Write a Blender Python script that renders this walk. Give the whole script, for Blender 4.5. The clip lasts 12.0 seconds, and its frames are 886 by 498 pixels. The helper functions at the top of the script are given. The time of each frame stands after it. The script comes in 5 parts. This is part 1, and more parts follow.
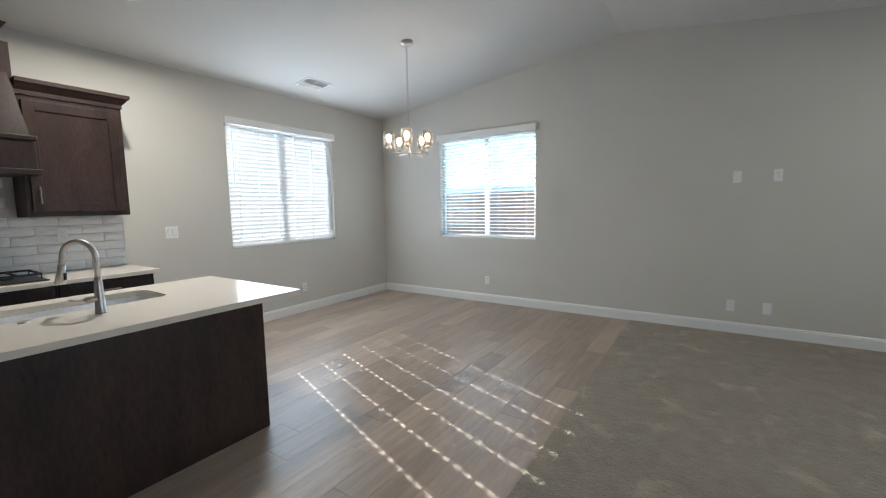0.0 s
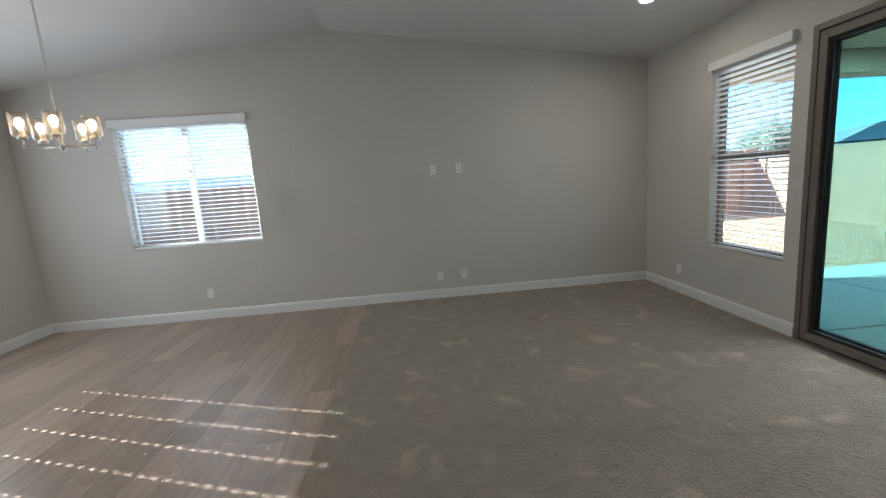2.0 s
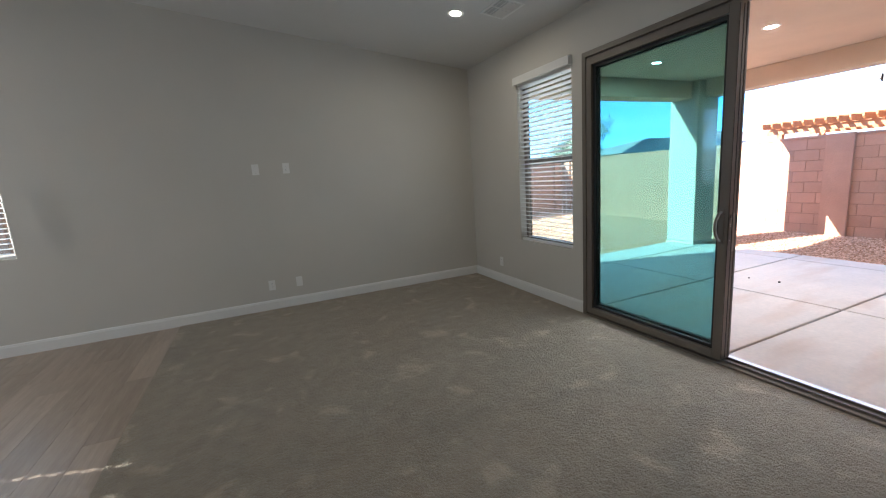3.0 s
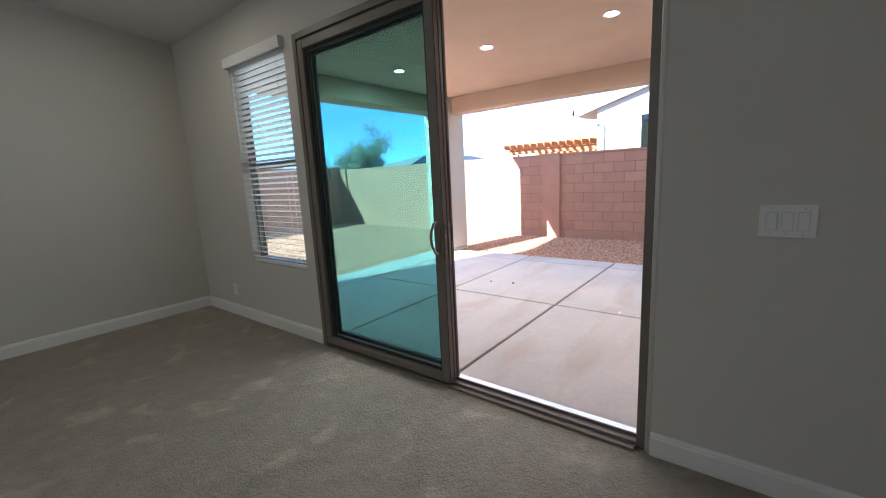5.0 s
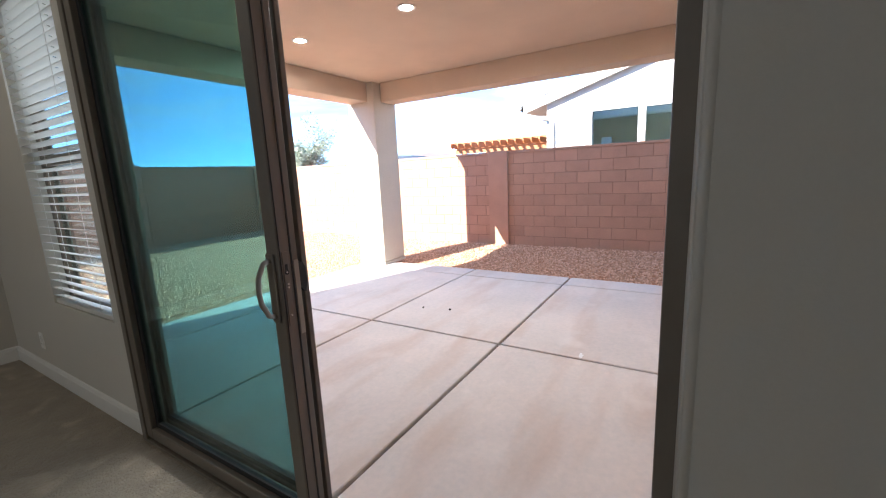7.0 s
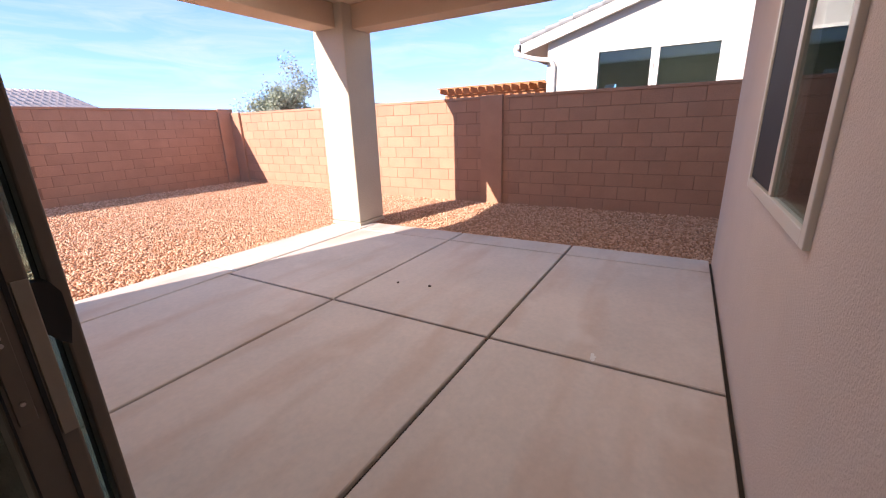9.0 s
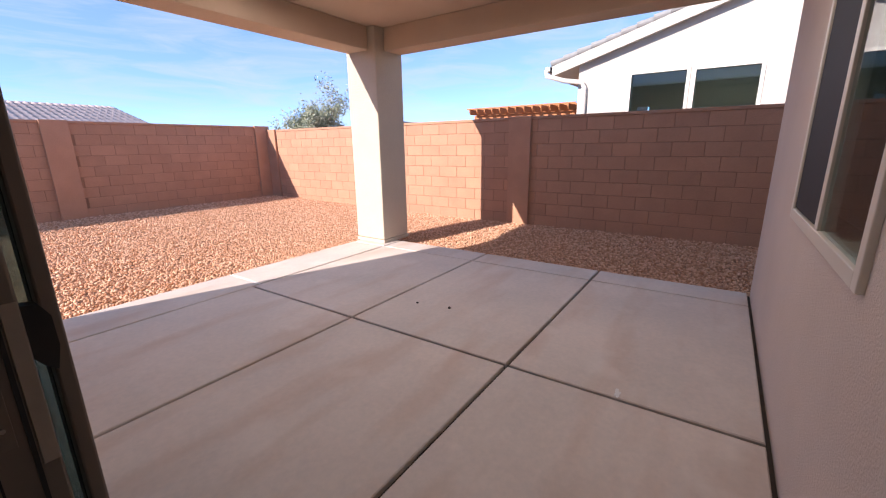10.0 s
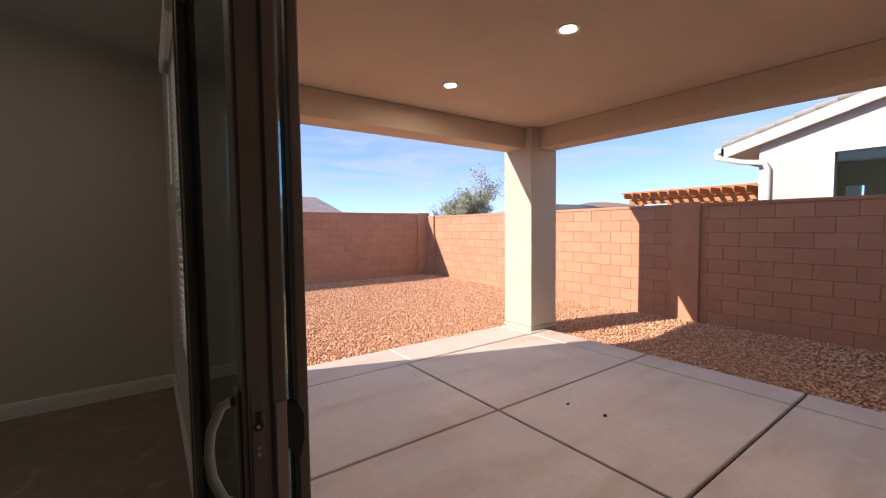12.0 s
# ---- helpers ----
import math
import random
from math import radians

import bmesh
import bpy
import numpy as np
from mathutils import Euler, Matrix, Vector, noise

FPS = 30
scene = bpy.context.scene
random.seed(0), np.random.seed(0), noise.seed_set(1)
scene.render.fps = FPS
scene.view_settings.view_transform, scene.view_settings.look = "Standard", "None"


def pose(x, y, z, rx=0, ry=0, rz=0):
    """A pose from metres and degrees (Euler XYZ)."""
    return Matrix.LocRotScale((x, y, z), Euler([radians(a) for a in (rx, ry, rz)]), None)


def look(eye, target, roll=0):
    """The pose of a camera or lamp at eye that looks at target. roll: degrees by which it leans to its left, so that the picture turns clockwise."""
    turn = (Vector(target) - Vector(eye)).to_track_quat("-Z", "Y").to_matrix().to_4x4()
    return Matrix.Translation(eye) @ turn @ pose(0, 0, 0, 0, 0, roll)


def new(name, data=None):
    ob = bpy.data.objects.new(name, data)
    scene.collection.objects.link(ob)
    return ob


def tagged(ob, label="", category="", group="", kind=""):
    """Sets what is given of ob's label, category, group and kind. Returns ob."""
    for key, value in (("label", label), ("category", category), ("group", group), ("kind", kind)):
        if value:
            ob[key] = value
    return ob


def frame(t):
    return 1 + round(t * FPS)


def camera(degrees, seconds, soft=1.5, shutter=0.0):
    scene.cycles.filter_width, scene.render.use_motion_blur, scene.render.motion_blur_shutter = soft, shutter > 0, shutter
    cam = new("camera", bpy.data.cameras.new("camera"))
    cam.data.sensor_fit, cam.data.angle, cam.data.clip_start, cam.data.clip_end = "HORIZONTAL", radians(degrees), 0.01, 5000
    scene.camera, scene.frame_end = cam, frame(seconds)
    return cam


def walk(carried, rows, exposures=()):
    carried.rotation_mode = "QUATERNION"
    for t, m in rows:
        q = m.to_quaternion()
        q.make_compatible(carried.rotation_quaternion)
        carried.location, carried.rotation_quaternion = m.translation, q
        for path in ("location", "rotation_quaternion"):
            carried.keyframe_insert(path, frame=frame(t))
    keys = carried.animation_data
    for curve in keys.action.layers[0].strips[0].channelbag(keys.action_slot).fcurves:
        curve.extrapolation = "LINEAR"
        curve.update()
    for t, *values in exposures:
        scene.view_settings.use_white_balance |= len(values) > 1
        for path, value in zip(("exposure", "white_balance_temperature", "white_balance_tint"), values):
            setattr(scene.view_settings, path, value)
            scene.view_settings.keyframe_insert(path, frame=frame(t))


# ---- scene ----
cam = camera(94.9, 12.0, soft=1.15)
PATH = [
    (0, (-0.21, 0.603, 1.42), (-1.303, 2.265, 1.212), -1.0),
    (0.5, (-0.283, 0.655, 1.424), (-1.241, 2.398, 1.209), -1.6),
    (1, (-0.326, 0.682, 1.428), (-0.943, 2.569, 1.186), -2.7),
    (1.5, (-0.325, 0.678, 1.469), (-0.559, 2.643, 1.178), -3.7),
    (2, (-0.282, 0.669, 1.5), (-0.15, 2.639, 1.182), -4.1),
    (2.5, (-0.19, 0.673, 1.465), (0.308, 2.582, 1.137), -4.1),
    (3, (-0.024, 0.687, 1.457), (0.776, 2.486, 1.106), -3.9),
    (3.5, (0.252, 0.69, 1.429), (1.289, 2.359, 1.059), -3.6),
    (3.7, (0.351, 0.687, 1.427), (1.473, 2.299, 1.052), -3.2),
    (5.5, (1.138, 0.938, 1.351), (2.768, 2.048, 1.018), -3.1),
    (6, (1.453, 0.989, 1.366), (3.113, 2.057, 1.043), -3.1),
    (6.5, (1.732, 1.068, 1.335), (3.404, 2.114, 1.0), -3.2),
    (7, (1.982, 1.215, 1.348), (3.656, 2.247, 0.988), -2.7),
    (9, (2.713, 1.544, 1.283), (4.361, 2.516, 0.701), -1.8),
    (9.5, (2.759, 1.55, 1.269), (4.386, 2.518, 0.622), -0.6),
    (10, (2.781, 1.542, 1.296), (4.382, 2.632, 0.8), -0.8),
    (10.5, (2.779, 1.556, 1.352), (4.299, 2.826, 1.072), -1.3),
    (11, (2.744, 1.582, 1.383), (4.099, 3.044, 1.224), -0.8),
    (11.5, (2.709, 1.581, 1.403), (3.913, 3.173, 1.287), -0.5),
    (12, (2.689, 1.574, 1.411), (3.862, 3.191, 1.303), -0.6),
]
EXPOSURES = [(0.0, 4.27, 5650, 7), (1.5, 4.15, 5700, 8), (2.5, 3.95, 5800, 9), (3.5, 3.8, 5800, 9), (5.5, 3.62, 5750, 8),
             (6.5, 3.6, 5900, 9), (7.2, 3.45, 6100, 11), (8.8, 2.6, 6900, 22), (9.5, 2.3, 6700, 22), (10.5, 2.15, 6950, 22), (12.0, 2.1, 7400, 22)]
walk(cam, [(t, look(eye, target, roll)) for t, eye, target, roll in PATH], EXPOSURES)

# ---- light ----
SUN_AZ = (-0.945, 0.327)          # towards the sun, in plan
SUN_EL = radians(28.5)
world = bpy.data.worlds.new("sky")
scene.world = world
world.use_nodes = True
wn, wl = world.node_tree.nodes, world.node_tree.links
wn.clear()
sky = wn.new("ShaderNodeTexSky")
sky.sky_type = "NISHITA"
sky.sun_disc = False
sky.dust_density, sky.ozone_density, sky.air_density = 0.0, 6.0, 0.45
sky.altitude = 900
sky.sun_elevation = SUN_EL
sky.sun_rotation = math.atan2(SUN_AZ[0], SUN_AZ[1])
coord = wn.new("ShaderNodeTexCoord")
stretch = wn.new("ShaderNodeMapping")
stretch.inputs["Scale"].default_value = (1.4, 2.6, 12.0)
stretch.inputs["Rotation"].default_value = (0.15, 0.1, 0.5)
cirrus = wn.new("ShaderNodeTexNoise")
cirrus.inputs["Scale"].default_value = 2.2
cirrus.inputs["Detail"].default_value = 8
cirrus.inputs["Roughness"].default_value = 0.62
cirrus.inputs["Distortion"].default_value = 0.6
veil = wn.new("ShaderNodeMapRange")
veil.inputs["From Min"].default_value = 0.43
veil.inputs["From Max"].default_value = 0.85
veil.inputs["To Max"].default_value = 0.85
blend = wn.new("ShaderNodeMix")
blend.data_type = "RGBA"
blend.inputs["B"].default_value = (1.1, 1.32, 1.62, 1)
back = wn.new("ShaderNodeBackground")
back.inputs["Strength"].default_value = 0.145
wout = wn.new("ShaderNodeOutputWorld")
wl.new(coord.outputs["Generated"], stretch.inputs["Vector"])
wl.new(stretch.outputs["Vector"], cirrus.inputs["Vector"])
wl.new(cirrus.outputs["Fac"], veil.inputs["Value"])
wl.new(veil.outputs["Result"], blend.inputs["Factor"])
haze = wn.new("ShaderNodeMix")
haze.data_type = "RGBA"
haze.inputs["Factor"].default_value = 0.62
haze.inputs["B"].default_value = (0.4, 0.74, 1.18, 1)
wl.new(sky.outputs["Color"], haze.inputs["A"])
wl.new(haze.outputs["Result"], blend.inputs["A"])
wl.new(blend.outputs["Result"], back.inputs["Color"])
wl.new(back.outputs["Background"], wout.inputs["Surface"])
sun_data = bpy.data.lights.new("sun", "SUN")
sun_data.energy = 1.8
sun_data.angle = radians(0.4)
sun_data.color = (1.0, 0.93, 0.84)
sun = new("sun", sun_data)
sun.matrix_world = look((SUN_AZ[0] * 20 * math.cos(SUN_EL), SUN_AZ[1] * 20 * math.cos(SUN_EL), 20 * math.sin(SUN_EL)), (0, 0, 0))


# daylight in the openings
def daylight(at, rz, width, height, watts):
    """An area lamp in a window's opening, shining into the room along its own +y turned by rz."""
    data = bpy.data.lights.new("daylight", "AREA")
    data.shape, data.size, data.size_y, data.energy = "RECTANGLE", width, height, watts
    data.color = (0.84, 0.93, 1.0)
    new("daylight", data).matrix_world = pose(*at, 90, 0, rz)


daylight((-4.87, 4.005, 1.7), -90, 1.5, 1.4, 1.75)
daylight((-2.965, 5.99, 1.7), 180, 1.4, 1.35, 0.8)
daylight((2.925, 4.295, 1.55), 90, 0.75, 1.65, 0.35)
daylight((2.8, 2.45, 1.25), 90, 2.3, 2.3, 1.0)

# ---- materials ----
def nodes_of(mat):
    mat.use_nodes = True
    n = mat.node_tree.nodes
    return n, mat.node_tree.links, n["Principled BSDF"]


def surface(name, color, rough=0.6, metal=0.0, vary=0.12, scale=6.0, grain=60.0, bump=0.15, depth=0.002, stretch=(1, 1, 1), per_piece=0.0, tint=None, spec=0.5, coat=0.0, space="Object"):
    """A base colour that varies at two scales, with fine relief."""
    mat = bpy.data.materials.new(name)
    n, l, p = nodes_of(mat)
    tc = n.new("ShaderNodeTexCoord")
    mp = n.new("ShaderNodeMapping")
    mp.inputs["Scale"].default_value = stretch
    l.new(tc.outputs[space], mp.inputs["Vector"])
    vec = mp.outputs["Vector"]
    info = n.new("ShaderNodeObjectInfo")
    if per_piece:
        shift = n.new("ShaderNodeVectorMath")
        shift.operation = "MULTIPLY_ADD"
        shift.inputs[1].default_value = (37.0, 53.0, 71.0)
        l.new(info.outputs["Random"], shift.inputs[0])
        l.new(vec, shift.inputs[2])
        vec = shift.outputs["Vector"]
    big = n.new("ShaderNodeTexNoise")
    big.inputs["Scale"].default_value = scale
    big.inputs["Detail"].default_value = 5
    small = n.new("ShaderNodeTexNoise")
    small.inputs["Scale"].default_value = grain
    small.inputs["Detail"].default_value = 3
    l.new(vec, big.inputs["Vector"])
    l.new(vec, small.inputs["Vector"])
    mix = n.new("ShaderNodeMix")
    mix.data_type = "FLOAT"
    mix.inputs["Factor"].default_value = 0.4
    l.new(big.outputs["Fac"], mix.inputs["A"])
    l.new(small.outputs["Fac"], mix.inputs["B"])
    rng = n.new("ShaderNodeMapRange")
    rng.inputs["From Min"].default_value = 0.3
    rng.inputs["From Max"].default_value = 0.7
    l.new(mix.outputs["Result"], rng.inputs["Value"])
    ramp = n.new("ShaderNodeMix")
    ramp.data_type = "RGBA"
    lo = [c * (1 - vary) for c in color]
    hi = [min(1, c * (1 + vary)) for c in color] if tint is None else list(tint)
    ramp.inputs["A"].default_value = (*lo, 1)
    ramp.inputs["B"].default_value = (*hi, 1)
    l.new(rng.outputs["Result"], ramp.inputs["Factor"])
    out = ramp.outputs["Result"]
    if per_piece:
        hsv = n.new("ShaderNodeHueSaturation")
        val = n.new("ShaderNodeMapRange")
        val.inputs["To Min"].default_value = 1 - per_piece
        val.inputs["To Max"].default_value = 1 + per_piece
        l.new(info.outputs["Random"], val.inputs["Value"])
        l.new(val.outputs["Result"], hsv.inputs["Value"])
        l.new(out, hsv.inputs["Color"])
        out = hsv.outputs["Color"]
    l.new(out, p.inputs["Base Color"])
    p.inputs["Roughness"].default_value = rough
    p.inputs["Metallic"].default_value = metal
    p.inputs["Specular IOR Level"].default_value = spec
    p.inputs["Coat Weight"].default_value = coat
    if bump:
        b = n.new("ShaderNodeBump")
        b.inputs["Strength"].default_value = bump
        b.inputs["Distance"].default_value = depth
        l.new(small.outputs["Fac"], b.inputs["Height"])
        l.new(b.outputs["Normal"], p.inputs["Normal"])
    return mat


def glowing(name, color, strength):
    mat = bpy.data.materials.new(name)
    n, l, p = nodes_of(mat)
    p.inputs["Base Color"].default_value = (*color, 1)
    p.inputs["Emission Color"].default_value = (*color, 1)
    p.inputs["Emission Strength"].default_value = strength
    return mat


def glazing(name, tint, ior=1.45):
    """A thin pane: tinted see-through with gloss that grows towards grazing."""
    mat = bpy.data.materials.new(name)
    mat.use_nodes = True
    n, l = mat.node_tree.nodes, mat.node_tree.links
    n.clear()
    out = n.new("ShaderNodeOutputMaterial")
    tr = n.new("ShaderNodeBsdfTransparent")
    tr.inputs["Color"].default_value = (*tint, 1)
    gl = n.new("ShaderNodeBsdfGlossy")
    gl.inputs["Roughness"].default_value = 0.01
    lw = n.new("ShaderNodeLayerWeight")
    lw.inputs["Blend"].default_value = 0.5
    pw = n.new("ShaderNodeMath")
    pw.operation = "POWER"
    pw.inputs[1].default_value = 4.5
    fr = n.new("ShaderNodeMath")
    fr.operation = "MULTIPLY_ADD"
    fr.inputs[1].default_value = 0.9
    fr.inputs[2].default_value = ((ior - 1) / (ior + 1)) ** 2
    l.new(lw.outputs["Facing"], pw.inputs[0])
    l.new(pw.outputs["Value"], fr.inputs[0])
    mx = n.new("ShaderNodeMixShader")
    l.new(fr.outputs["Value"], mx.inputs["Fac"])
    l.new(tr.outputs["BSDF"], mx.inputs[1])
    l.new(gl.outputs["BSDF"], mx.inputs[2])
    l.new(mx.outputs["Shader"], out.inputs["Surface"])
    return mat


PAINT = surface("wall_paint", (0.59, 0.562, 0.508), 0.75, vary=0.03, scale=1.5, grain=140, bump=0.25, depth=0.0015)
CEILING = surface("ceiling_paint", (0.66, 0.645, 0.62), 0.8, vary=0.03, scale=1.5, grain=45, bump=0.35, depth=0.003)
SATIN = surface("satin_wall_paint", (0.59, 0.562, 0.508), 0.35, vary=0.03, scale=1.5, grain=140, bump=0.1, depth=0.001)
TRIM = surface("white_trim", (0.78, 0.77, 0.74), 0.4, vary=0.02, grain=30, bump=0.03)
PLASTIC = surface("white_plastic", (0.8, 0.79, 0.76), 0.35, vary=0.01, bump=0.0)
WOOD = surface("dark_stained_wood", (0.015, 0.0075, 0.0055), 0.42, vary=0.5, scale=2.4, grain=24, stretch=(2.6, 2.6, 0.8), bump=0.08, depth=0.001, tint=(0.052, 0.027, 0.019), spec=0.35)
QUARTZ = surface("cream_quartz", (0.76, 0.69, 0.6), 0.18, vary=0.03, scale=4, grain=200, bump=0.0)
STEEL = surface("brushed_nickel", (0.55, 0.52, 0.48), 0.3, 1.0, vary=0.06, grain=120, stretch=(1, 1, 14), bump=0.04)
SINK = surface("stainless_steel", (0.72, 0.72, 0.71), 0.4, 1.0, vary=0.06, grain=160, stretch=(1, 14, 1), bump=0.03)
BLACK = surface("black_enamel", (0.012, 0.012, 0.012), 0.3, vary=0.2, bump=0.05)
IRON = surface("cast_iron", (0.015, 0.015, 0.015), 0.6, vary=0.2, grain=120, bump=0.2)
BRONZE = surface("taupe_bronze_vinyl", (0.17, 0.142, 0.114), 0.42, vary=0.06, grain=50, bump=0.04)
GASKET = surface("black_gasket", (0.012, 0.012, 0.012), 0.6, vary=0.1, bump=0.0)
ALMOND = surface("almond_vinyl", (0.7, 0.65, 0.57), 0.4, vary=0.03, bump=0.02)
ALMOND_DARK = surface("pale_taupe_vinyl", (0.33, 0.29, 0.24), 0.45, vary=0.05, bump=0.02)
GLASS = glazing("window_glass", (0.72, 0.85, 0.85))
LOW_E = glazing("low_e_glass", (0.6, 0.775, 0.775), 1.5)
SCREEN = surface("insect_screen", (0.02, 0.02, 0.022), 0.7, vary=0.1, bump=0.0)
TILE = surface("wavy_white_tile", (0.86, 0.85, 0.83), 0.1, vary=0.03, scale=3, grain=17, stretch=(1, 0.55, 1.4), bump=1.0, depth=0.028, per_piece=0.03, coat=0.0)
GROUT = surface("pale_grout", (0.55, 0.53, 0.5), 0.85, grain=200, bump=0.1)
FLOOR_GROUT = surface("taupe_grout", (0.3, 0.24, 0.19), 0.85, grain=200, bump=0.1)
PLANK = surface("wood_look_porcelain", (0.33, 0.255, 0.195), 0.36, vary=0.12, scale=3.2, grain=22, stretch=(7, 0.55, 1), bump=0.06, depth=0.001, per_piece=0.15, tint=(0.43, 0.345, 0.27))
# tan with the gravel's warm bounce on the patio ceiling put into its colour
BOUNCE_STUCCO = surface("bounce_warmed_stucco", (0.63, 0.485, 0.36), 0.9, vary=0.07, scale=2, grain=130, bump=1.0, depth=0.0035)
# patio wall tone, without that bounce warmth
WALL_STUCCO = surface("patio_wall_stucco", (0.6, 0.505, 0.435), 0.9, vary=0.06, scale=2, grain=130, bump=1.0, depth=0.0035)
CREAM_STUCCO = surface("cream_stucco", (0.56, 0.49, 0.4), 0.9, vary=0.06, scale=2, grain=55, bump=0.9, depth=0.006)
WHITE_STUCCO = surface("white_stucco", (0.53, 0.505, 0.455), 0.9, vary=0.03, scale=1.5, grain=60, bump=0.3, depth=0.003)
CONCRETE = surface("patio_concrete", (0.58, 0.53, 0.485), 0.75, vary=0.07, scale=1.5, grain=34, bump=0.2, depth=0.002, tint=(0.69, 0.605, 0.535))
JOINT = surface("dark_joint", (0.06, 0.047, 0.036), 0.95, grain=90, bump=0.2)
BLOCK = surface("red_split_block", (0.48, 0.262, 0.17), 0.92, vary=0.12, scale=3, grain=60, bump=0.9, depth=0.007, per_piece=0.055)
MORTAR = surface("red_mortar", (0.31, 0.172, 0.112), 0.95, grain=110, bump=0.3)
DIRT = surface("red_earth", (0.36, 0.195, 0.12), 0.95, vary=0.2, scale=0.8, grain=14, bump=0.4, depth=0.01)
ROOF_TILE = surface("clay_roof_tile", (0.64, 0.51, 0.46), 0.85, vary=0.2, scale=2, grain=10, bump=0.2)
GREY_TILE = surface("grey_roof_tile", (0.27, 0.275, 0.27), 0.85, vary=0.18, scale=2, grain=10, bump=0.2)
CEDAR = surface("orange_cedar", (0.42, 0.17, 0.065), 0.7, vary=0.2, grain=40, bump=0.1)
GUTTER = surface("white_gutter", (0.72, 0.69, 0.63), 0.45, vary=0.03, bump=0.02)
BARK = surface("grey_bark", (0.16, 0.12, 0.09), 0.9, vary=0.3, grain=30, bump=0.6, depth=0.01)
HILL = surface("desert_hill", (0.24, 0.17, 0.14), 1.0, vary=0.25, scale=0.02, grain=0.2, bump=0.0)
# dimness of the closed room is put into this darker grey
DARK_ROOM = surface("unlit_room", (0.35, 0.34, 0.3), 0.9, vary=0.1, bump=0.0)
ROOM_PAINT = surface("pale_room_paint", (0.7, 0.69, 0.62), 0.85, vary=0.05, bump=0.0)
BULB = glowing("warm_bulb", (1.0, 0.7, 0.42), 2.2)
LED = glowing("recessed_led", (1.0, 0.88, 0.72), 85.0)
LED_DIM = glowing("recessed_led_dim", (1.0, 0.86, 0.66), 22.0)
LED_PATIO = glowing("patio_led", (1.0, 0.92, 0.82), 85.0)


def carpet_material():
    mat = surface("beige_carpet", (0.325, 0.27, 0.198), 0.98, vary=0.08, scale=9, grain=105, bump=1.0, depth=0.013, tint=(0.42, 0.355, 0.268), spec=0.1)
    n, l, p = nodes_of(mat)
    p.inputs["Sheen Weight"].default_value = 0.25
    p.inputs["Sheen Roughness"].default_value = 0.6
    tc = n.new("ShaderNodeTexCoord")
    patch = n.new("ShaderNodeTexNoise")
    patch.inputs["Scale"].default_value = 3.6
    patch.inputs["Detail"].default_value = 4
    patch.inputs["Distortion"].default_value = 0.5
    l.new(tc.outputs["Object"], patch.inputs["Vector"])
    rng = n.new("ShaderNodeMapRange")
    rng.inputs["From Min"].default_value = 0.58
    rng.inputs["From Max"].default_value = 0.7
    rng.inputs["To Min"].default_value = 0.97
    rng.inputs["To Max"].default_value = 1.4
    l.new(patch.outputs["Fac"], rng.inputs["Value"])
    tuft = n.new("ShaderNodeTexNoise")
    tuft.inputs["Scale"].default_value = 34
    tuft.inputs["Detail"].default_value = 5
    tuft.inputs["Roughness"].default_value = 0.7
    l.new(tc.outputs["Object"], tuft.inputs["Vector"])
    lump = n.new("ShaderNodeBump")
    lump.inputs["Strength"].default_value = 1.0
    lump.inputs["Distance"].default_value = 0.02
    l.new(tuft.outputs["Fac"], lump.inputs["Height"])
    l.new(p.inputs["Normal"].links[0].from_socket, lump.inputs["Normal"])
    l.new(lump.outputs["Normal"], p.inputs["Normal"])
    hsv = n.new("ShaderNodeHueSaturation")
    old = p.inputs["Base Color"].links[0].from_socket
    l.new(old, hsv.inputs["Color"])
    l.new(rng.outputs["Result"], hsv.inputs["Value"])
    l.new(hsv.outputs["Color"], p.inputs["Base Color"])
    return mat


def island_varied(name, a, b, rough):
    """Pieces joined in one mesh take their own shade each."""
    mat = bpy.data.materials.new(name)
    n, l, p = nodes_of(mat)
    geo = n.new("ShaderNodeNewGeometry")
    ramp = n.new("ShaderNodeMix")
    ramp.data_type = "RGBA"
    ramp.inputs["A"].default_value = (*a, 1)
    ramp.inputs["B"].default_value = (*b, 1)
    l.new(geo.outputs["Random Per Island"], ramp.inputs["Factor"])
    l.new(ramp.outputs["Result"], p.inputs["Base Color"])
    p.inputs["Roughness"].default_value = rough
    return mat


def slat_material():
    """White vinyl that lets a little light through."""
    mat = surface("white_slat", (0.82, 0.82, 0.8), 0.45, vary=0.02, stretch=(1, 20, 20), grain=30, bump=0.05)
    n, l, p = nodes_of(mat)
    tl = n.new("ShaderNodeBsdfTranslucent")
    tl.inputs["Color"].default_value = (0.85, 0.86, 0.86, 1)
    mx = n.new("ShaderNodeMixShader")
    mx.inputs["Fac"].default_value = 0.18
    l.new(p.outputs["BSDF"], mx.inputs[1])
    l.new(tl.outputs["BSDF"], mx.inputs[2])
    l.new(mx.outputs["Shader"], n["Material Output"].inputs["Surface"])
    return mat


SLAT = slat_material()
def shade_material():
    """Seeded glass that catches some of its bulb's light."""
    mat = glazing("seeded_glass", (0.9, 0.88, 0.84), 1.6)
    n, l = mat.node_tree.nodes, mat.node_tree.links
    old = n["Material Output"].inputs["Surface"].links[0].from_socket
    tl = n.new("ShaderNodeBsdfTranslucent")
    tl.inputs["Color"].default_value = (0.9, 0.88, 0.84, 1)
    mx = n.new("ShaderNodeMixShader")
    mx.inputs["Fac"].default_value = 0.03
    l.new(old, mx.inputs[1])
    l.new(tl.outputs["BSDF"], mx.inputs[2])
    l.new(mx.outputs["Shader"], n["Material Output"].inputs["Surface"])
    return mat


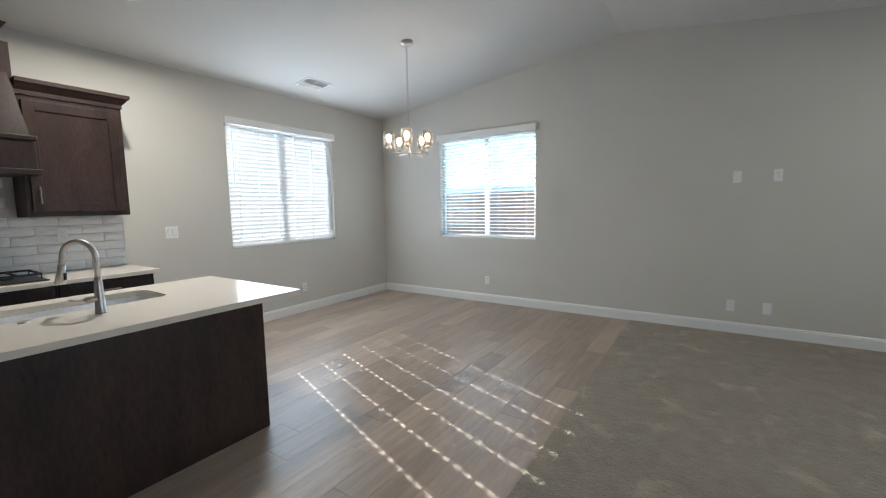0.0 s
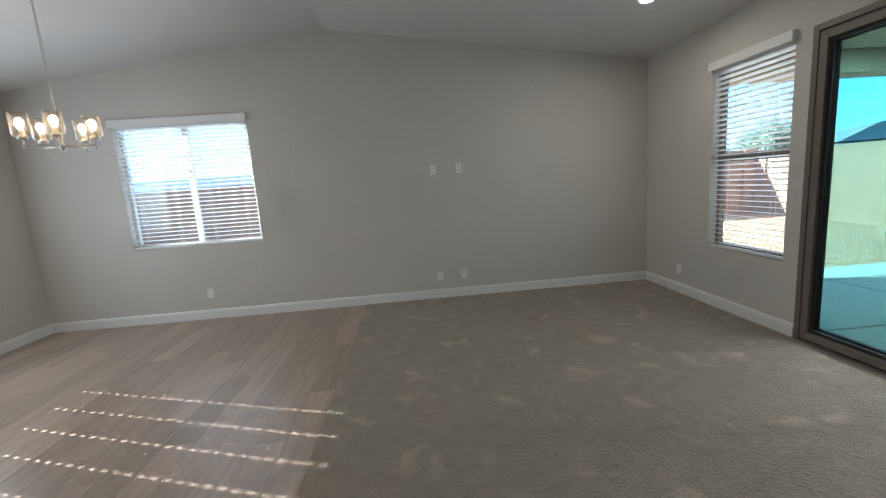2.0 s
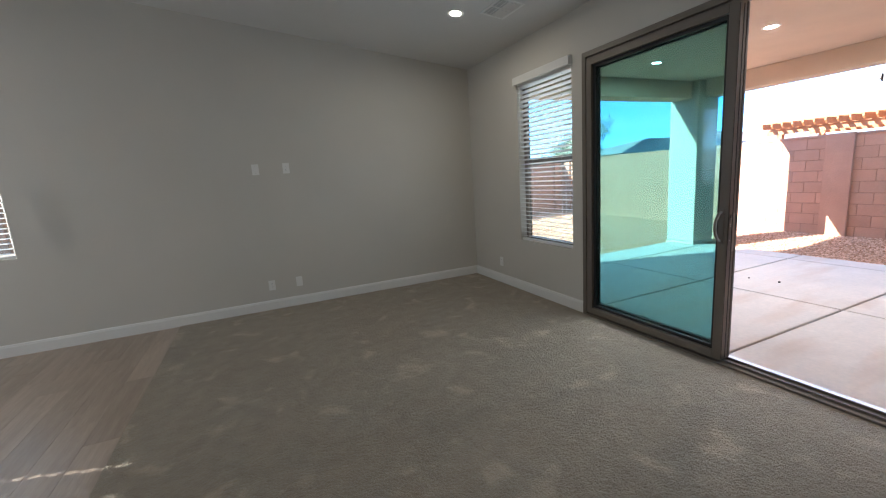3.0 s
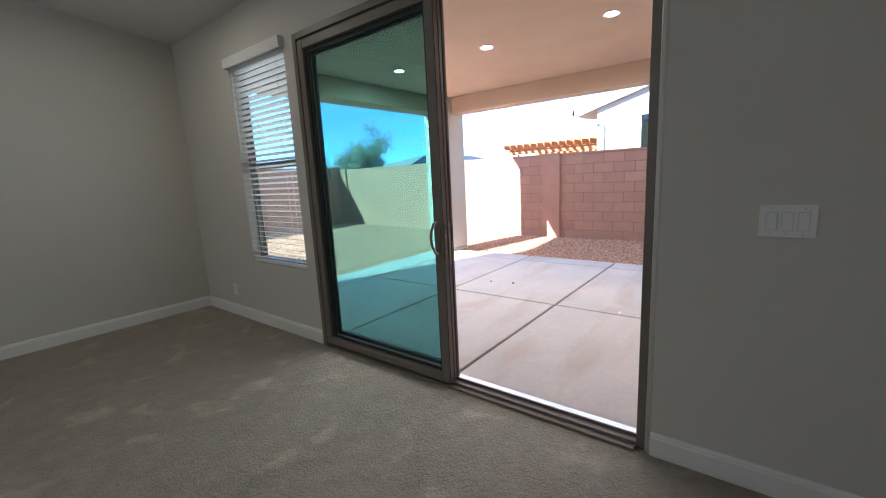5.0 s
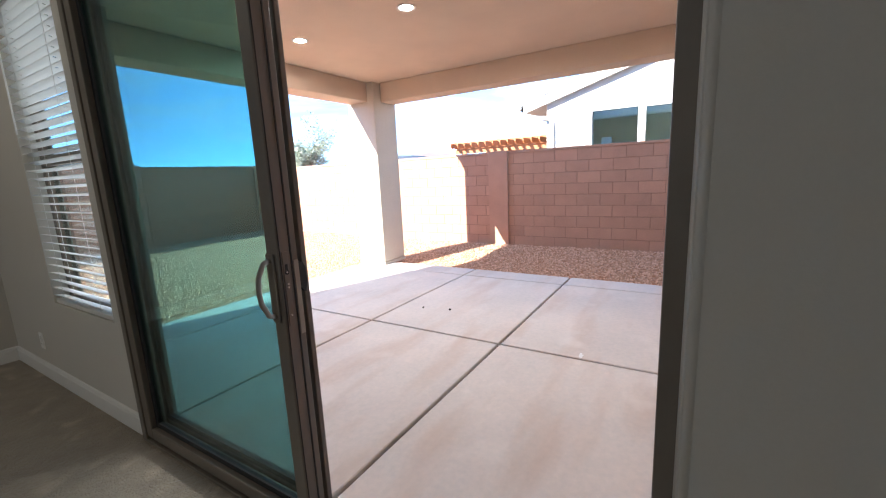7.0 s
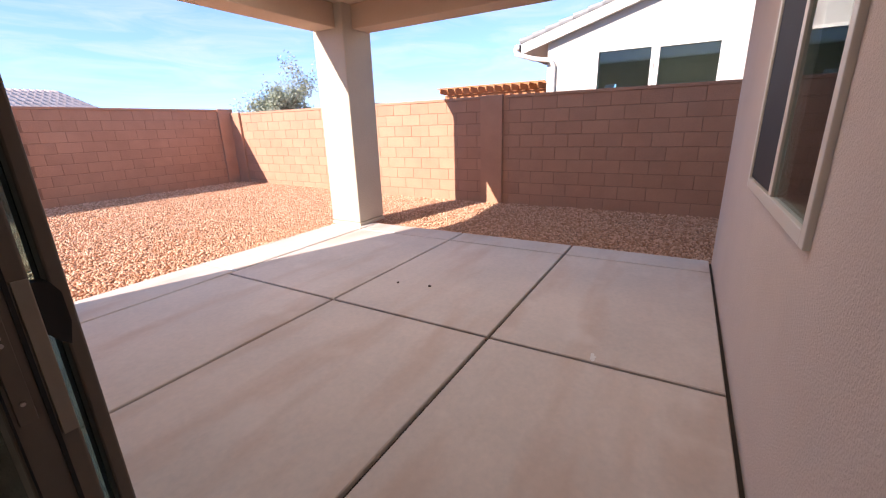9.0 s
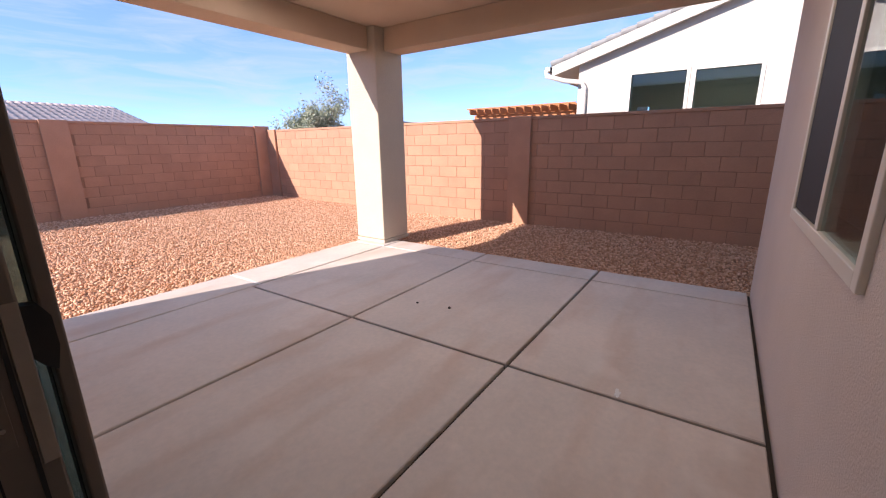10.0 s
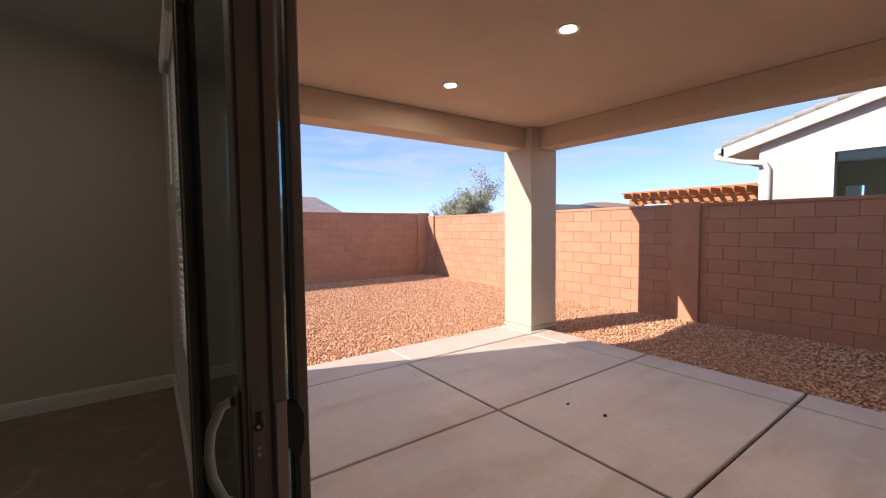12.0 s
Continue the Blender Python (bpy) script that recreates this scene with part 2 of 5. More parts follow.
CLEAR = shade_material()
# flat grey standing in for shade in narrow gaps
GAP_SHADE = surface("gap_shade_grey", (0.55, 0.55, 0.54), 0.6, vary=0.05, bump=0.0)
CARPET = carpet_material()


def stained(mat, color, scale, stretch, turn, lo, hi, amount):
    """Lays broad soft stains of another colour over a material."""
    n, l, p = nodes_of(mat)
    tc = n.new("ShaderNodeTexCoord")
    mp = n.new("ShaderNodeMapping")
    mp.inputs["Scale"].default_value = stretch
    mp.inputs["Rotation"].default_value = (0, 0, radians(turn))
    nz = n.new("ShaderNodeTexNoise")
    nz.inputs["Scale"].default_value = scale
    nz.inputs["Detail"].default_value = 5
    rng = n.new("ShaderNodeMapRange")
    rng.inputs["From Min"].default_value = lo
    rng.inputs["From Max"].default_value = hi
    rng.inputs["To Max"].default_value = amount
    mx = n.new("ShaderNodeMix")
    mx.data_type = "RGBA"
    mx.inputs["B"].default_value = (*color, 1)
    l.new(tc.outputs["Object"], mp.inputs["Vector"])
    l.new(mp.outputs["Vector"], nz.inputs["Vector"])
    l.new(nz.outputs["Fac"], rng.inputs["Value"])
    l.new(rng.outputs["Result"], mx.inputs["Factor"])
    l.new(p.inputs["Base Color"].links[0].from_socket, mx.inputs["A"])
    l.new(mx.outputs["Result"], p.inputs["Base Color"])


stained(CONCRETE, (0.5, 0.36, 0.27), 1.3, (0.6, 2.6, 1.0), 30, 0.5, 0.72, 0.55)
stained(CONCRETE, (0.72, 0.66, 0.6), 3.2, (1, 1, 1), 0, 0.58, 0.75, 0.5)
stained(CARPET, (0.22, 0.18, 0.135), 1.1, (1, 1.7, 1), 20, 0.5, 0.7, 0.25)
GRAVEL = island_varied("red_gravel", (0.48, 0.225, 0.115), (0.86, 0.57, 0.4), 0.85)
LEAF = island_varied("olive_leaf", (0.22, 0.255, 0.16), (0.42, 0.45, 0.33), 0.6)


# ---- mesh helpers ----
def finish(bm, name, material, smooth=False):
    bmesh.ops.recalc_face_normals(bm, faces=bm.faces)
    me = bpy.data.meshes.new(name)
    bm.to_mesh(me)
    bm.free()
    mats = material if isinstance(material, (list, tuple)) else [material]
    for m in mats:
        me.materials.append(m)
    if smooth:
        me.shade_smooth()
    return me


def part(name, bm, material, parent=None, label="", smooth=False):
    ob = new(name, finish(bm, name, material, smooth))
    ob.parent = parent
    if label:
        ob["label"] = label
    return ob


def piece(name, me, parent, m):
    ob = new(name, me)
    ob.parent = parent
    ob.matrix_basis = m
    return ob


def thing(name, label, category, at=(0, 0, 0), rz=0, group="", kind=""):
    ob = new(name)
    ob.empty_display_size = 0.1
    ob.matrix_basis = pose(*at, 0, 0, rz)
    return tagged(ob, label, category, group, kind)


def box(bm, x0, y0, z0, x1, y1, z1, bevel=0.0, mat=0):
    vs = [bm.verts.new((x, y, z)) for x in (x0, x1) for y in (y0, y1) for z in (z0, z1)]
    fs = [bm.faces.new([vs[i] for i in f]) for f in ((0, 1, 3, 2), (4, 6, 7, 5), (0, 4, 5, 1), (2, 3, 7, 6), (0, 2, 6, 4), (1, 5, 7, 3))]
    for f in fs:
        f.material_index = mat
    if bevel:
        es = list({e for f in fs for e in f.edges})
        bmesh.ops.bevel(bm, geom=es, offset=bevel, segments=2, profile=0.5, affect="EDGES")
    return bm


def bx(*a, bevel=0.0):
    return box(bmesh.new(), *a, bevel=bevel)


def rod(bm, p0, p1, r0, r1=None, seg=12, caps=True):
    p0, p1 = Vector(p0), Vector(p1)
    r1 = r0 if r1 is None else r1
    q = (p1 - p0).to_track_quat("Z", "Y")
    rings = []
    for p, r in ((p0, r0), (p1, r1)):
        rings.append([bm.verts.new(p + q @ Vector((r * math.cos(2 * math.pi * i / seg), r * math.sin(2 * math.pi * i / seg), 0))) for i in range(seg)])
    for i in range(seg):
        bm.faces.new((rings[0][i], rings[0][(i + 1) % seg], rings[1][(i + 1) % seg], rings[1][i]))
    if caps:
        bm.faces.new(rings[0][::-1])
        bm.faces.new(rings[1])
    return bm


def tube(bm, pts, radii, seg=12):
    """A round tube along a bent line."""
    pts = [Vector(p) for p in pts]
    rings = []
    for i, p in enumerate(pts):
        d = (pts[min(i + 1, len(pts) - 1)] - pts[max(i - 1, 0)]).normalized()
        q = d.to_track_quat("Z", "Y")
        if rings:
            a = prev_q @ Vector((1, 0, 0))
            a = (a - d * a.dot(d)).normalized()
            b = d.cross(a)
        else:
            a, b = q @ Vector((1, 0, 0)), q @ Vector((0, 1, 0))
        prev_q = Matrix((a, b, d)).transposed().to_quaternion()
        r = radii[i] if isinstance(radii, (list, tuple)) else radii
        rings.append([bm.verts.new(p + (a * math.cos(2 * math.pi * k / seg) + b * math.sin(2 * math.pi * k / seg)) * r) for k in range(seg)])
    for u, v in zip(rings, rings[1:]):
        for k in range(seg):
            bm.faces.new((u[k], u[(k + 1) % seg], v[(k + 1) % seg], v[k]))
    bm.faces.new(rings[0][::-1])
    bm.faces.new(rings[-1])
    return bm


def lathe(bm, profile, seg=24, centre=(0, 0, 0)):
    cx, cy, cz = centre
    rings = [[bm.verts.new((cx + r * math.cos(2 * math.pi * k / seg), cy + r * math.sin(2 * math.pi * k / seg), cz + z)) for k in range(seg)] for r, z in profile]
    for u, v in zip(rings, rings[1:]):
        for k in range(seg):
            bm.faces.new((u[k], u[(k + 1) % seg], v[(k + 1) % seg], v[k]))
    return bm


def wall_mesh(u0, u1, z0, z1, holes, d0, d1, along, mats):
    """An upright wall with openings right through it. along: 'x' or 'y'; d0 is its inner face, d1 its outer face; mats: inner, outer."""
    bm = bmesh.new()
    us = sorted({u0, u1, *[h[0] for h in holes], *[h[1] for h in holes]})
    zs = sorted({z0, z1, *[h[2] for h in holes], *[h[3] for h in holes]})

    def solid(i, j):
        if not (0 <= i < len(us) - 1 and 0 <= j < len(zs) - 1):
            return False
        u, z = (us[i] + us[i + 1]) / 2, (zs[j] + zs[j + 1]) / 2
        return not any(h[0] < u < h[1] and h[2] < z < h[3] for h in holes)

    cache = {}

    def vert(u, d, z):
        key = (u, d, z)
        if key not in cache:
            cache[key] = bm.verts.new((u, d, z) if along == "x" else (d, u, z))
        return cache[key]

    def face(pts, mat):
        f = bm.faces.new([vert(*p) for p in pts])
        f.material_index = mat

    for i in range(len(us) - 1):
        for j in range(len(zs) - 1):
            if not solid(i, j):
                continue
            a, b, c, d = us[i], us[i + 1], zs[j], zs[j + 1]
            face([(a, d0, c), (b, d0, c), (b, d0, d), (a, d0, d)], 0)
            face([(a, d1, c), (b, d1, c), (b, d1, d), (a, d1, d)], 1)
            if not solid(i - 1, j):
                face([(a, d0, c), (a, d1, c), (a, d1, d), (a, d0, d)], 0)
            if not solid(i + 1, j):
                face([(b, d0, c), (b, d1, c), (b, d1, d), (b, d0, d)], 0)
            if not solid(i, j - 1):
                face([(a, d0, c), (b, d0, c), (b, d1, c), (a, d1, c)], 0)
            if not solid(i, j + 1):
                face([(a, d0, d), (b, d0, d), (b, d1, d), (a, d1, d)], 0)
    return bm


def setting(name, bm, material, label, category="", smooth=False):
    return tagged(part(name, bm, material, smooth=smooth), label, category or name.split("_")[0], kind="structure")


# ---- house shell ----
W, E, N, S = -4.88, 2.84, 5.905, -3.2       # inner faces of the outer walls
T = 0.155                                   # wall thickness
EAVE, RIDGE_X, RIDGE_Z = 2.875, -1.16, 3.385
CARPET_X = -0.98
W1 = (3.22, 4.79, 0.97, 2.44)
W2 = (-3.74, -2.19, 0.95, 2.45)
W3 = (3.865, 4.76, 0.635, 2.45)
DOOR = (1.21, 3.70, -0.02, 2.46)
SLAB = -0.045

setting("wall_east", wall_mesh(S, N, -0.15, EAVE, [W3, DOOR], E, E + T, "y", [PAINT, BOUNCE_STUCCO]), [PAINT, BOUNCE_STUCCO], "greige painted wall with a window and a wide patio doorway", "wall")
setting("wall_west", wall_mesh(S, N, -0.15, EAVE, [W1], W, W - T, "y", [PAINT, BOUNCE_STUCCO]), [PAINT, BOUNCE_STUCCO], "greige painted wall with one window beside the kitchen", "wall")
bm = wall_mesh(W - T, E + T, -0.15, EAVE, [W2], N, N + T, "x", [PAINT, BOUNCE_STUCCO])
for d, flip in ((N, 0), (N + T, 1)):
    f = bm.faces.new([bm.verts.new(p) for p in ((W - T, d, EAVE), (E + T, d, EAVE), (RIDGE_X, d, RIDGE_Z + 0.03))])
    f.material_index = flip
setting("wall_north", bm, [PAINT, BOUNCE_STUCCO], "greige painted gable wall with one window", "wall")
bm = wall_mesh(W - T, E + T, -0.15, EAVE, [], S, S - T, "x", [PAINT, BOUNCE_STUCCO])
for d in (S, S - T):
    bm.faces.new([bm.verts.new(p) for p in ((W - T, d, EAVE), (E + T, d, EAVE), (RIDGE_X, d, RIDGE_Z + 0.03))])
setting("wall_south", bm, [PAINT, BOUNCE_STUCCO], "plain greige painted gable wall", "wall")

bm = bmesh.new()
prof = [(W - T, EAVE - 0.022), (RIDGE_X, RIDGE_Z), (E + T, EAVE - 0.022)]
lo = [[bm.verts.new((x, y, z)) for x, z in prof] for y in (S - T, N + T)]
hi = [[bm.verts.new((x, y, z + 0.12)) for x, z in prof] for y in (S - T, N + T)]
for k in range(2):
    bm.faces.new((lo[0][k], lo[0][k + 1], lo[1][k + 1], lo[1][k]))
    bm.faces.new((hi[0][k], hi[0][k + 1], hi[1][k + 1], hi[1][k]))
for a in (0, 1):
    bm.faces.new((lo[a][0], lo[a][1], hi[a][1], hi[a][0]))
    bm.faces.new((lo[a][1], lo[a][2], hi[a][2], hi[a][1]))
for k in (0, 2):
    bm.faces.new((lo[0][k], lo[1][k], hi[1][k], hi[0][k]))
setting("ceiling", bm, CEILING, "textured off-white vaulted ceiling with a ridge", "ceiling")

bm = bmesh.new()
for x0, z0, x1, z1 in ((W - 0.5, 3.0, RIDGE_X, 3.85), (RIDGE_X, 3.85, E + T, 3.12)):
    vs = [bm.verts.new((x, y, z + t)) for t in (0, 0.1) for x, z in ((x0, z0), (x1, z1)) for y in (S - 0.5, N + T + 0.05)]
    for f in ((0, 1, 3, 2), (4, 5, 7, 6), (0, 1, 5, 4), (2, 3, 7, 6), (0, 2, 6, 4), (1, 3, 7, 5)):
        bm.faces.new([vs[i] for i in f])
setting("roof", bm, GREY_TILE, "house roof above the vaulted room", "roof")

setting("floor_carpet", bx(CARPET_X, S, -0.1, E + 0.0, N, 0.006), CARPET, "beige cut-pile carpet with brushed footmarks", "carpet")
floor = setting("floor", bx(W, S, -0.1, CARPET_X, N, -0.004), FLOOR_GROUT, "floor of long wood-look porcelain planks", "floor")


def baseboard(name, p, q, inward):
    """A board with a stepped, eased top along a wall from p to q."""
    prof = [(0, 0), (0.016, 0), (0.016, 0.098), (0.012, 0.104), (0.012, 0.112), (0.007, 0.120), (0, 0.122)]
    bm = bmesh.new()
    rings = [[bm.verts.new((x + inward[0] * d, y + inward[1] * d, z)) for d, z in prof] for x, y in (p, q)]
    for k in range(len(prof)):
        j = (k + 1) % len(prof)
        bm.faces.new((rings[0][k], rings[0][j], rings[1][j], rings[1][k]))
    bm.faces.new(rings[0])
    bm.faces.new(rings[1][::-1])
    setting(name, bm, TRIM, "white painted baseboard", "baseboard")


baseboard("baseboard_north", (W, N), (E, N), (0, -1))
baseboard("baseboard_west", (W, 2.31), (W, N - 0.016), (1, 0))
baseboard("baseboard_east_1", (E, DOOR[1] + 0.02), (E, N - 0.016), (-1, 0))
baseboard("baseboard_east_2", (E, S), (E, DOOR[0] - 0.02), (-1, 0))

# rounded plaster corner bead beside the doorway
for nm, y in (("trim_door_corner_1", DOOR[0] - 0.012), ("trim_door_corner_2", DOOR[1] + 0.002)):
    b = bmesh.new()
    rod(b, (E + 0.016, y, 0.0), (E + 0.016, y, 2.46), 0.0185, seg=20)
    setting(nm, b, SATIN, "rounded painted corner of the doorway", "trim", smooth=True)


# ---- windows, in a frame of their own: x along the wall, y outwards, z up ----
def window_unit(name, label, width, z0, z1, split, at, rz, frame_mat, glass, depth=0.115, f=0.045):
    win = thing(name, label, "window", at, rz, kind="structure")
    h = width / 2
    y0, y1 = depth - 0.035, depth + 0.02
    for a in ((-h, y0, z0, -h + f, y1, z1), (h - f, y0, z0, h, y1, z1), (-h + f, y0, z0, h - f, y1, z0 + f), (-h + f, y0, z1 - f, h - f, y1, z1)):
        part("window_frame", bx(*a, bevel=0.004), frame_mat, win)
    if split == "v":
        part("mullion", bx(-0.03, y0 - 0.004, z0 + f, 0.03, y1 - 0.004, z1 - f, bevel=0.004), frame_mat, win)
        cells = [(-h + f, z0 + f, -0.03, z1 - f), (0.03, z0 + f, h - f, z1 - f)]
    else:
        zm = (z0 + z1) / 2
        part("mullion", bx(-h + f, y0 - 0.004, zm - 0.03, h - f, y1 - 0.004, zm + 0.03, bevel=0.004), frame_mat, win)
        cells = [(-h + f, z0 + f, h - f, zm - 0.03), (-h + f, zm + 0.03, h - f, z1 - f)]
    for a, b, c, d in cells:
        pane = part("pane", bx(a, depth - 0.004, b, c, depth + 0.004, d), glass, win)
        pane.visible_shadow = False
    return win


SLAT_W, PITCH = 0.0535, 0.0495


def slat_mesh(length, columns, holes):
    """One faux-wood slat with routed cord slots."""
    half, t, hw, hh = length / 2, 0.0016, 0.0085, 0.0075
    us = [-half]
    for c in columns:
        us += [c - hw, c + hw] if holes else []
    us.append(half)
    vs = [-SLAT_W / 2, -hh / 1.0, hh / 1.0, SLAT_W / 2]
    bm = bmesh.new()
    cache = {}

    def v(i, j, k):
        if (i, j, k) not in cache:
            crown = 0.0022 * (1 - (vs[j] / (SLAT_W / 2)) ** 2)
            cache[i, j, k] = bm.verts.new((us[i], vs[j], crown + (t if k else -t)))
        return cache[i, j, k]

    def there(i, j):
        return 0 <= i < len(us) - 1 and 0 <= j < 3 and not (holes and i % 2 == 1 and j == 1)

    for i in range(len(us) - 1):
        for j in range(3):
            if not there(i, j):
                continue
            for k in (0, 1):
                bm.faces.new((v(i, j, k), v(i + 1, j, k), v(i + 1, j + 1, k), v(i, j + 1, k)))
            for di, dj, a, b in ((-1, 0, (i, j), (i, j + 1)), (1, 0, (i + 1, j), (i + 1, j + 1)), (0, -1, (i, j), (i + 1, j)), (0, 1, (i, j + 1), (i + 1, j + 1))):
                if not there(i + di, j + dj):
                    bm.faces.new((v(*a, 0), v(*b, 0), v(*b, 1), v(*a, 1)))
    return finish(bm, "slat", SLAT)


def blind(label, width, z0, z1, tilt, columns, at, rz, wand=-1, holes=True):
    """A horizontal blind: tilt is the degrees by which the room edge of each slat is raised."""
    b = thing("window_blind", label, "blind", at, rz, group="window blinds")
    h = width / 2
    part("valance", bx(-h - 0.012, -0.05, z1 - 0.04, h + 0.012, -0.03, z1 + 0.045, bevel=0.006), TRIM, b)
    for s in (-1, 1):
        part("valance_return", bx(s * (h + 0.006) - 0.006, -0.0299, z1 - 0.038, s * (h + 0.006) + 0.006, -0.002, z1 + 0.043), TRIM, b)
    part("headrail", bx(-h + 0.01, 0.0, z1 - 0.06, h - 0.01, 0.055, z1 - 0.005), TRIM, b)
    me = slat_mesh(width - 0.02, columns, holes)
    rows = round((z1 - z0 - 0.127) / PITCH)
    for i in range(rows + 1):
        z = z1 - 0.075 - (z1 - z0 - 0.127) * i / rows
        piece("slat", me, b, pose(0, 0.03, z, -tilt + random.uniform(-1.2, 1.2), random.uniform(-0.12, 0.12), 0))
    part("bottom_rail", bx(-h + 0.01, 0.008, z0 + 0.004, h - 0.01, 0.052, z0 + 0.03, bevel=0.004), TRIM, b)
    for c in columns:
        for y in (0.004, 0.056):
            part("ladder_cord", rod(bmesh.new(), (c + 0.012, y, z0 + 0.02), (c + 0.012, y, z1 - 0.06), 0.0012, seg=5), TRIM, b)
    x = wand * (h - 0.07)
    part("tilt_wand", rod(bmesh.new(), (x, -0.012, z1 - 0.07), (x, -0.016, z1 - 0.75), 0.005, seg=8), TRIM, b)
    return b


def spread(width, count, margin):
    return [-width / 2 + margin + (width - 2 * margin) * i / (count - 1) for i in range(count)]


w = W1[1] - W1[0]
window_unit("window_1", "two-pane sliding window behind closed white blinds", w, W1[2], W1[3], "v", (W, (W1[0] + W1[1]) / 2, 0), 90, ALMOND, GLASS)
blind("closed white faux-wood blind over the window by the kitchen", w, W1[2], W1[3], 70, [-0.645 + 0.264 * i for i in range(6)], (W, (W1[0] + W1[1]) / 2, 0), 90)
w = W2[1] - W2[0]
window_unit("window_2", "two-pane sliding window behind open white blinds", w, W2[2], W2[3], "v", ((W2[0] + W2[1]) / 2, N, 0), 0, ALMOND, GLASS)
blind("white faux-wood blind with open slats on the gable wall", w, W2[2], W2[3], 12, spread(w, 4, 0.16), ((W2[0] + W2[1]) / 2, N, 0), 0)
w = W3[1] - W3[0]
window_unit("window_3", "single-hung window behind open white blinds", w, W3[2], W3[3], "h", (E, (W3[0] + W3[1]) / 2, 0), -90, BRONZE, GLASS)
blind("narrow white blind with open slats beside the patio door", w, W3[2], W3[3], 14, spread(w, 2, 0.17), (E, (W3[0] + W3[1]) / 2, 0), -90)


# ---- patio door ----
def patio_door():
    d = thing("door_1", "taupe sliding glass patio door standing open", "patio door", kind="structure")
    x0, x1, f = E - 0.03, E + 0.12, 0.045
    y0, y1, z0, z1 = DOOR[0], DOOR[1], 0.0, DOOR[3]
    part("side_jamb", bx(E + 0.014, y0, z0, x1, y0 + f, z1, bevel=0.003), BRONZE, d)
    part("side_jamb", bx(x0, y1 - f, z0, x1, y1, z1, bevel=0.003), BRONZE, d)
    part("head_jamb", bx(x0, y0 + f, z1 - f, x1, y1 - f, z1, bevel=0.003), BRONZE, d)
    sill = part("sill_track", bx(x0, y0 + f, -0.03, x1 + 0.02, y1 - f, 0.02, bevel=0.003), BRONZE, d)
    for x in (E + 0.013, E + 0.078):
        part("track_rail", bx(x - 0.004, y0 + f, 0.02, x + 0.004, y1 - f, 0.036), BRONZE, sill)
        part("head_rail", bx(x - 0.018, y0 + f, z1 - f - 0.012, x + 0.018, y1 - f, z1 - f), BRONZE, d)
    part("sill_cap", bx(E + 0.088, y0 + f, 0.0201, x1 + 0.018, y1 - f, 0.027, bevel=0.002), SINK, sill, "pale aluminium sill edge")
    rails = ((E - 0.024, E + 0.052, 2.365, 3.652, "sliding_panel"), (E + 0.072, E + 0.095, 2.372, 3.654, "fixed_panel"))
    for a, b, p, q, nm in rails:
        sw, rb = (0.062, 0.06) if nm == "sliding_panel" else (0.032, 0.06)
        panel = part(nm, bx(a, p, 0.036, b, p + sw, z1 - f - 0.014, bevel=0.004), BRONZE, d)
        part("stile", bx(a, q - sw, 0.036, b, q, z1 - f - 0.014, bevel=0.004), BRONZE, panel)
        part("bottom_rail", bx(a, p + sw, 0.036, b, q - sw, 0.036 + rb, bevel=0.004), BRONZE, panel)
        part("top_rail", bx(a, p + sw, z1 - f - 0.014 - rb, b, q - sw, z1 - f - 0.014, bevel=0.004), BRONZE, panel)
        c = (a + b) / 2
        g = 0.026
        u0, u1, v0, v1 = p + sw, q - sw, 0.036 + rb, z1 - f - 0.014 - rb
        for y in ((u0, u0 + g), (u1 - g, u1)):
            part("gasket", bx(c - 0.012, y[0], v0, c + 0.012, y[1], v1), GASKET, panel)
        for z in ((v0, v0 + g), (v1 - g, v1)):
            part("gasket", bx(c - 0.012, u0 + g, z[0], c + 0.012, u1 - g, z[1]), GASKET, panel)
        pane = part("glass", bx(c - 0.004, u0 + g, v0 + g, c + 0.004, u1 - g, v1 - g), LOW_E, panel, "green-tinted low-e glass")
        pane.visible_shadow = False
        if nm == "sliding_panel":
            # interior pull handle, outer pull, and the lock plate on the leading edge
            hb = bmesh.new()
            tube(hb, [(a, p + 0.04, 1.095), (a - 0.03, p + 0.042, 1.085), (a - 0.048, p + 0.05, 1.04), (a - 0.052, p + 0.052, 0.995), (a - 0.048, p + 0.05, 0.95), (a - 0.03, p + 0.042, 0.905), (a, p + 0.04, 0.895)], 0.009, 10)
            handle = part("pull_handle", hb, BRONZE, panel, "curved bronze pull handle", smooth=True)
            part("escutcheon", bx(a - 0.008, p + 0.02, 0.875, a, p + 0.06, 1.115, bevel=0.004), BRONZE, panel)
            ob = bmesh.new()
            prof = [(0.0, 1.075), (0.02, 1.072), (0.031, 1.05), (0.032, 1.0), (0.024, 0.962), (0.012, 0.972), (0.0, 0.99)]
            rings = [[ob.verts.new((b + u, y, z)) for u, z in prof] for y in (p + 0.004, p + 0.03)]
            for k in range(len(prof)):
                j = (k + 1) % len(prof)
                ob.faces.new((rings[0][k], rings[0][j], rings[1][j], rings[1][k]))
            ob.faces.new(rings[0])
            ob.faces.new(rings[1][::-1])
            part("outer_pull", ob, GASKET, panel, "black outer pull")
            part("lock_plate", bx(a + 0.012, p - 0.003, 0.865, a + 0.034, p, 1.12, bevel=0.001), BRONZE, panel, "steel lock plate with a keyhole slot")
            part("lock_slot", bx(a + 0.018, p - 0.0045, 1.052, a + 0.028, p - 0.003, 1.078), GASKET, panel)
            part("lock_slot", rod(bmesh.new(), (a + 0.023, p - 0.005, 1.05), (a + 0.023, p - 0.003, 1.05), 0.0085, seg=14), GASKET, panel)
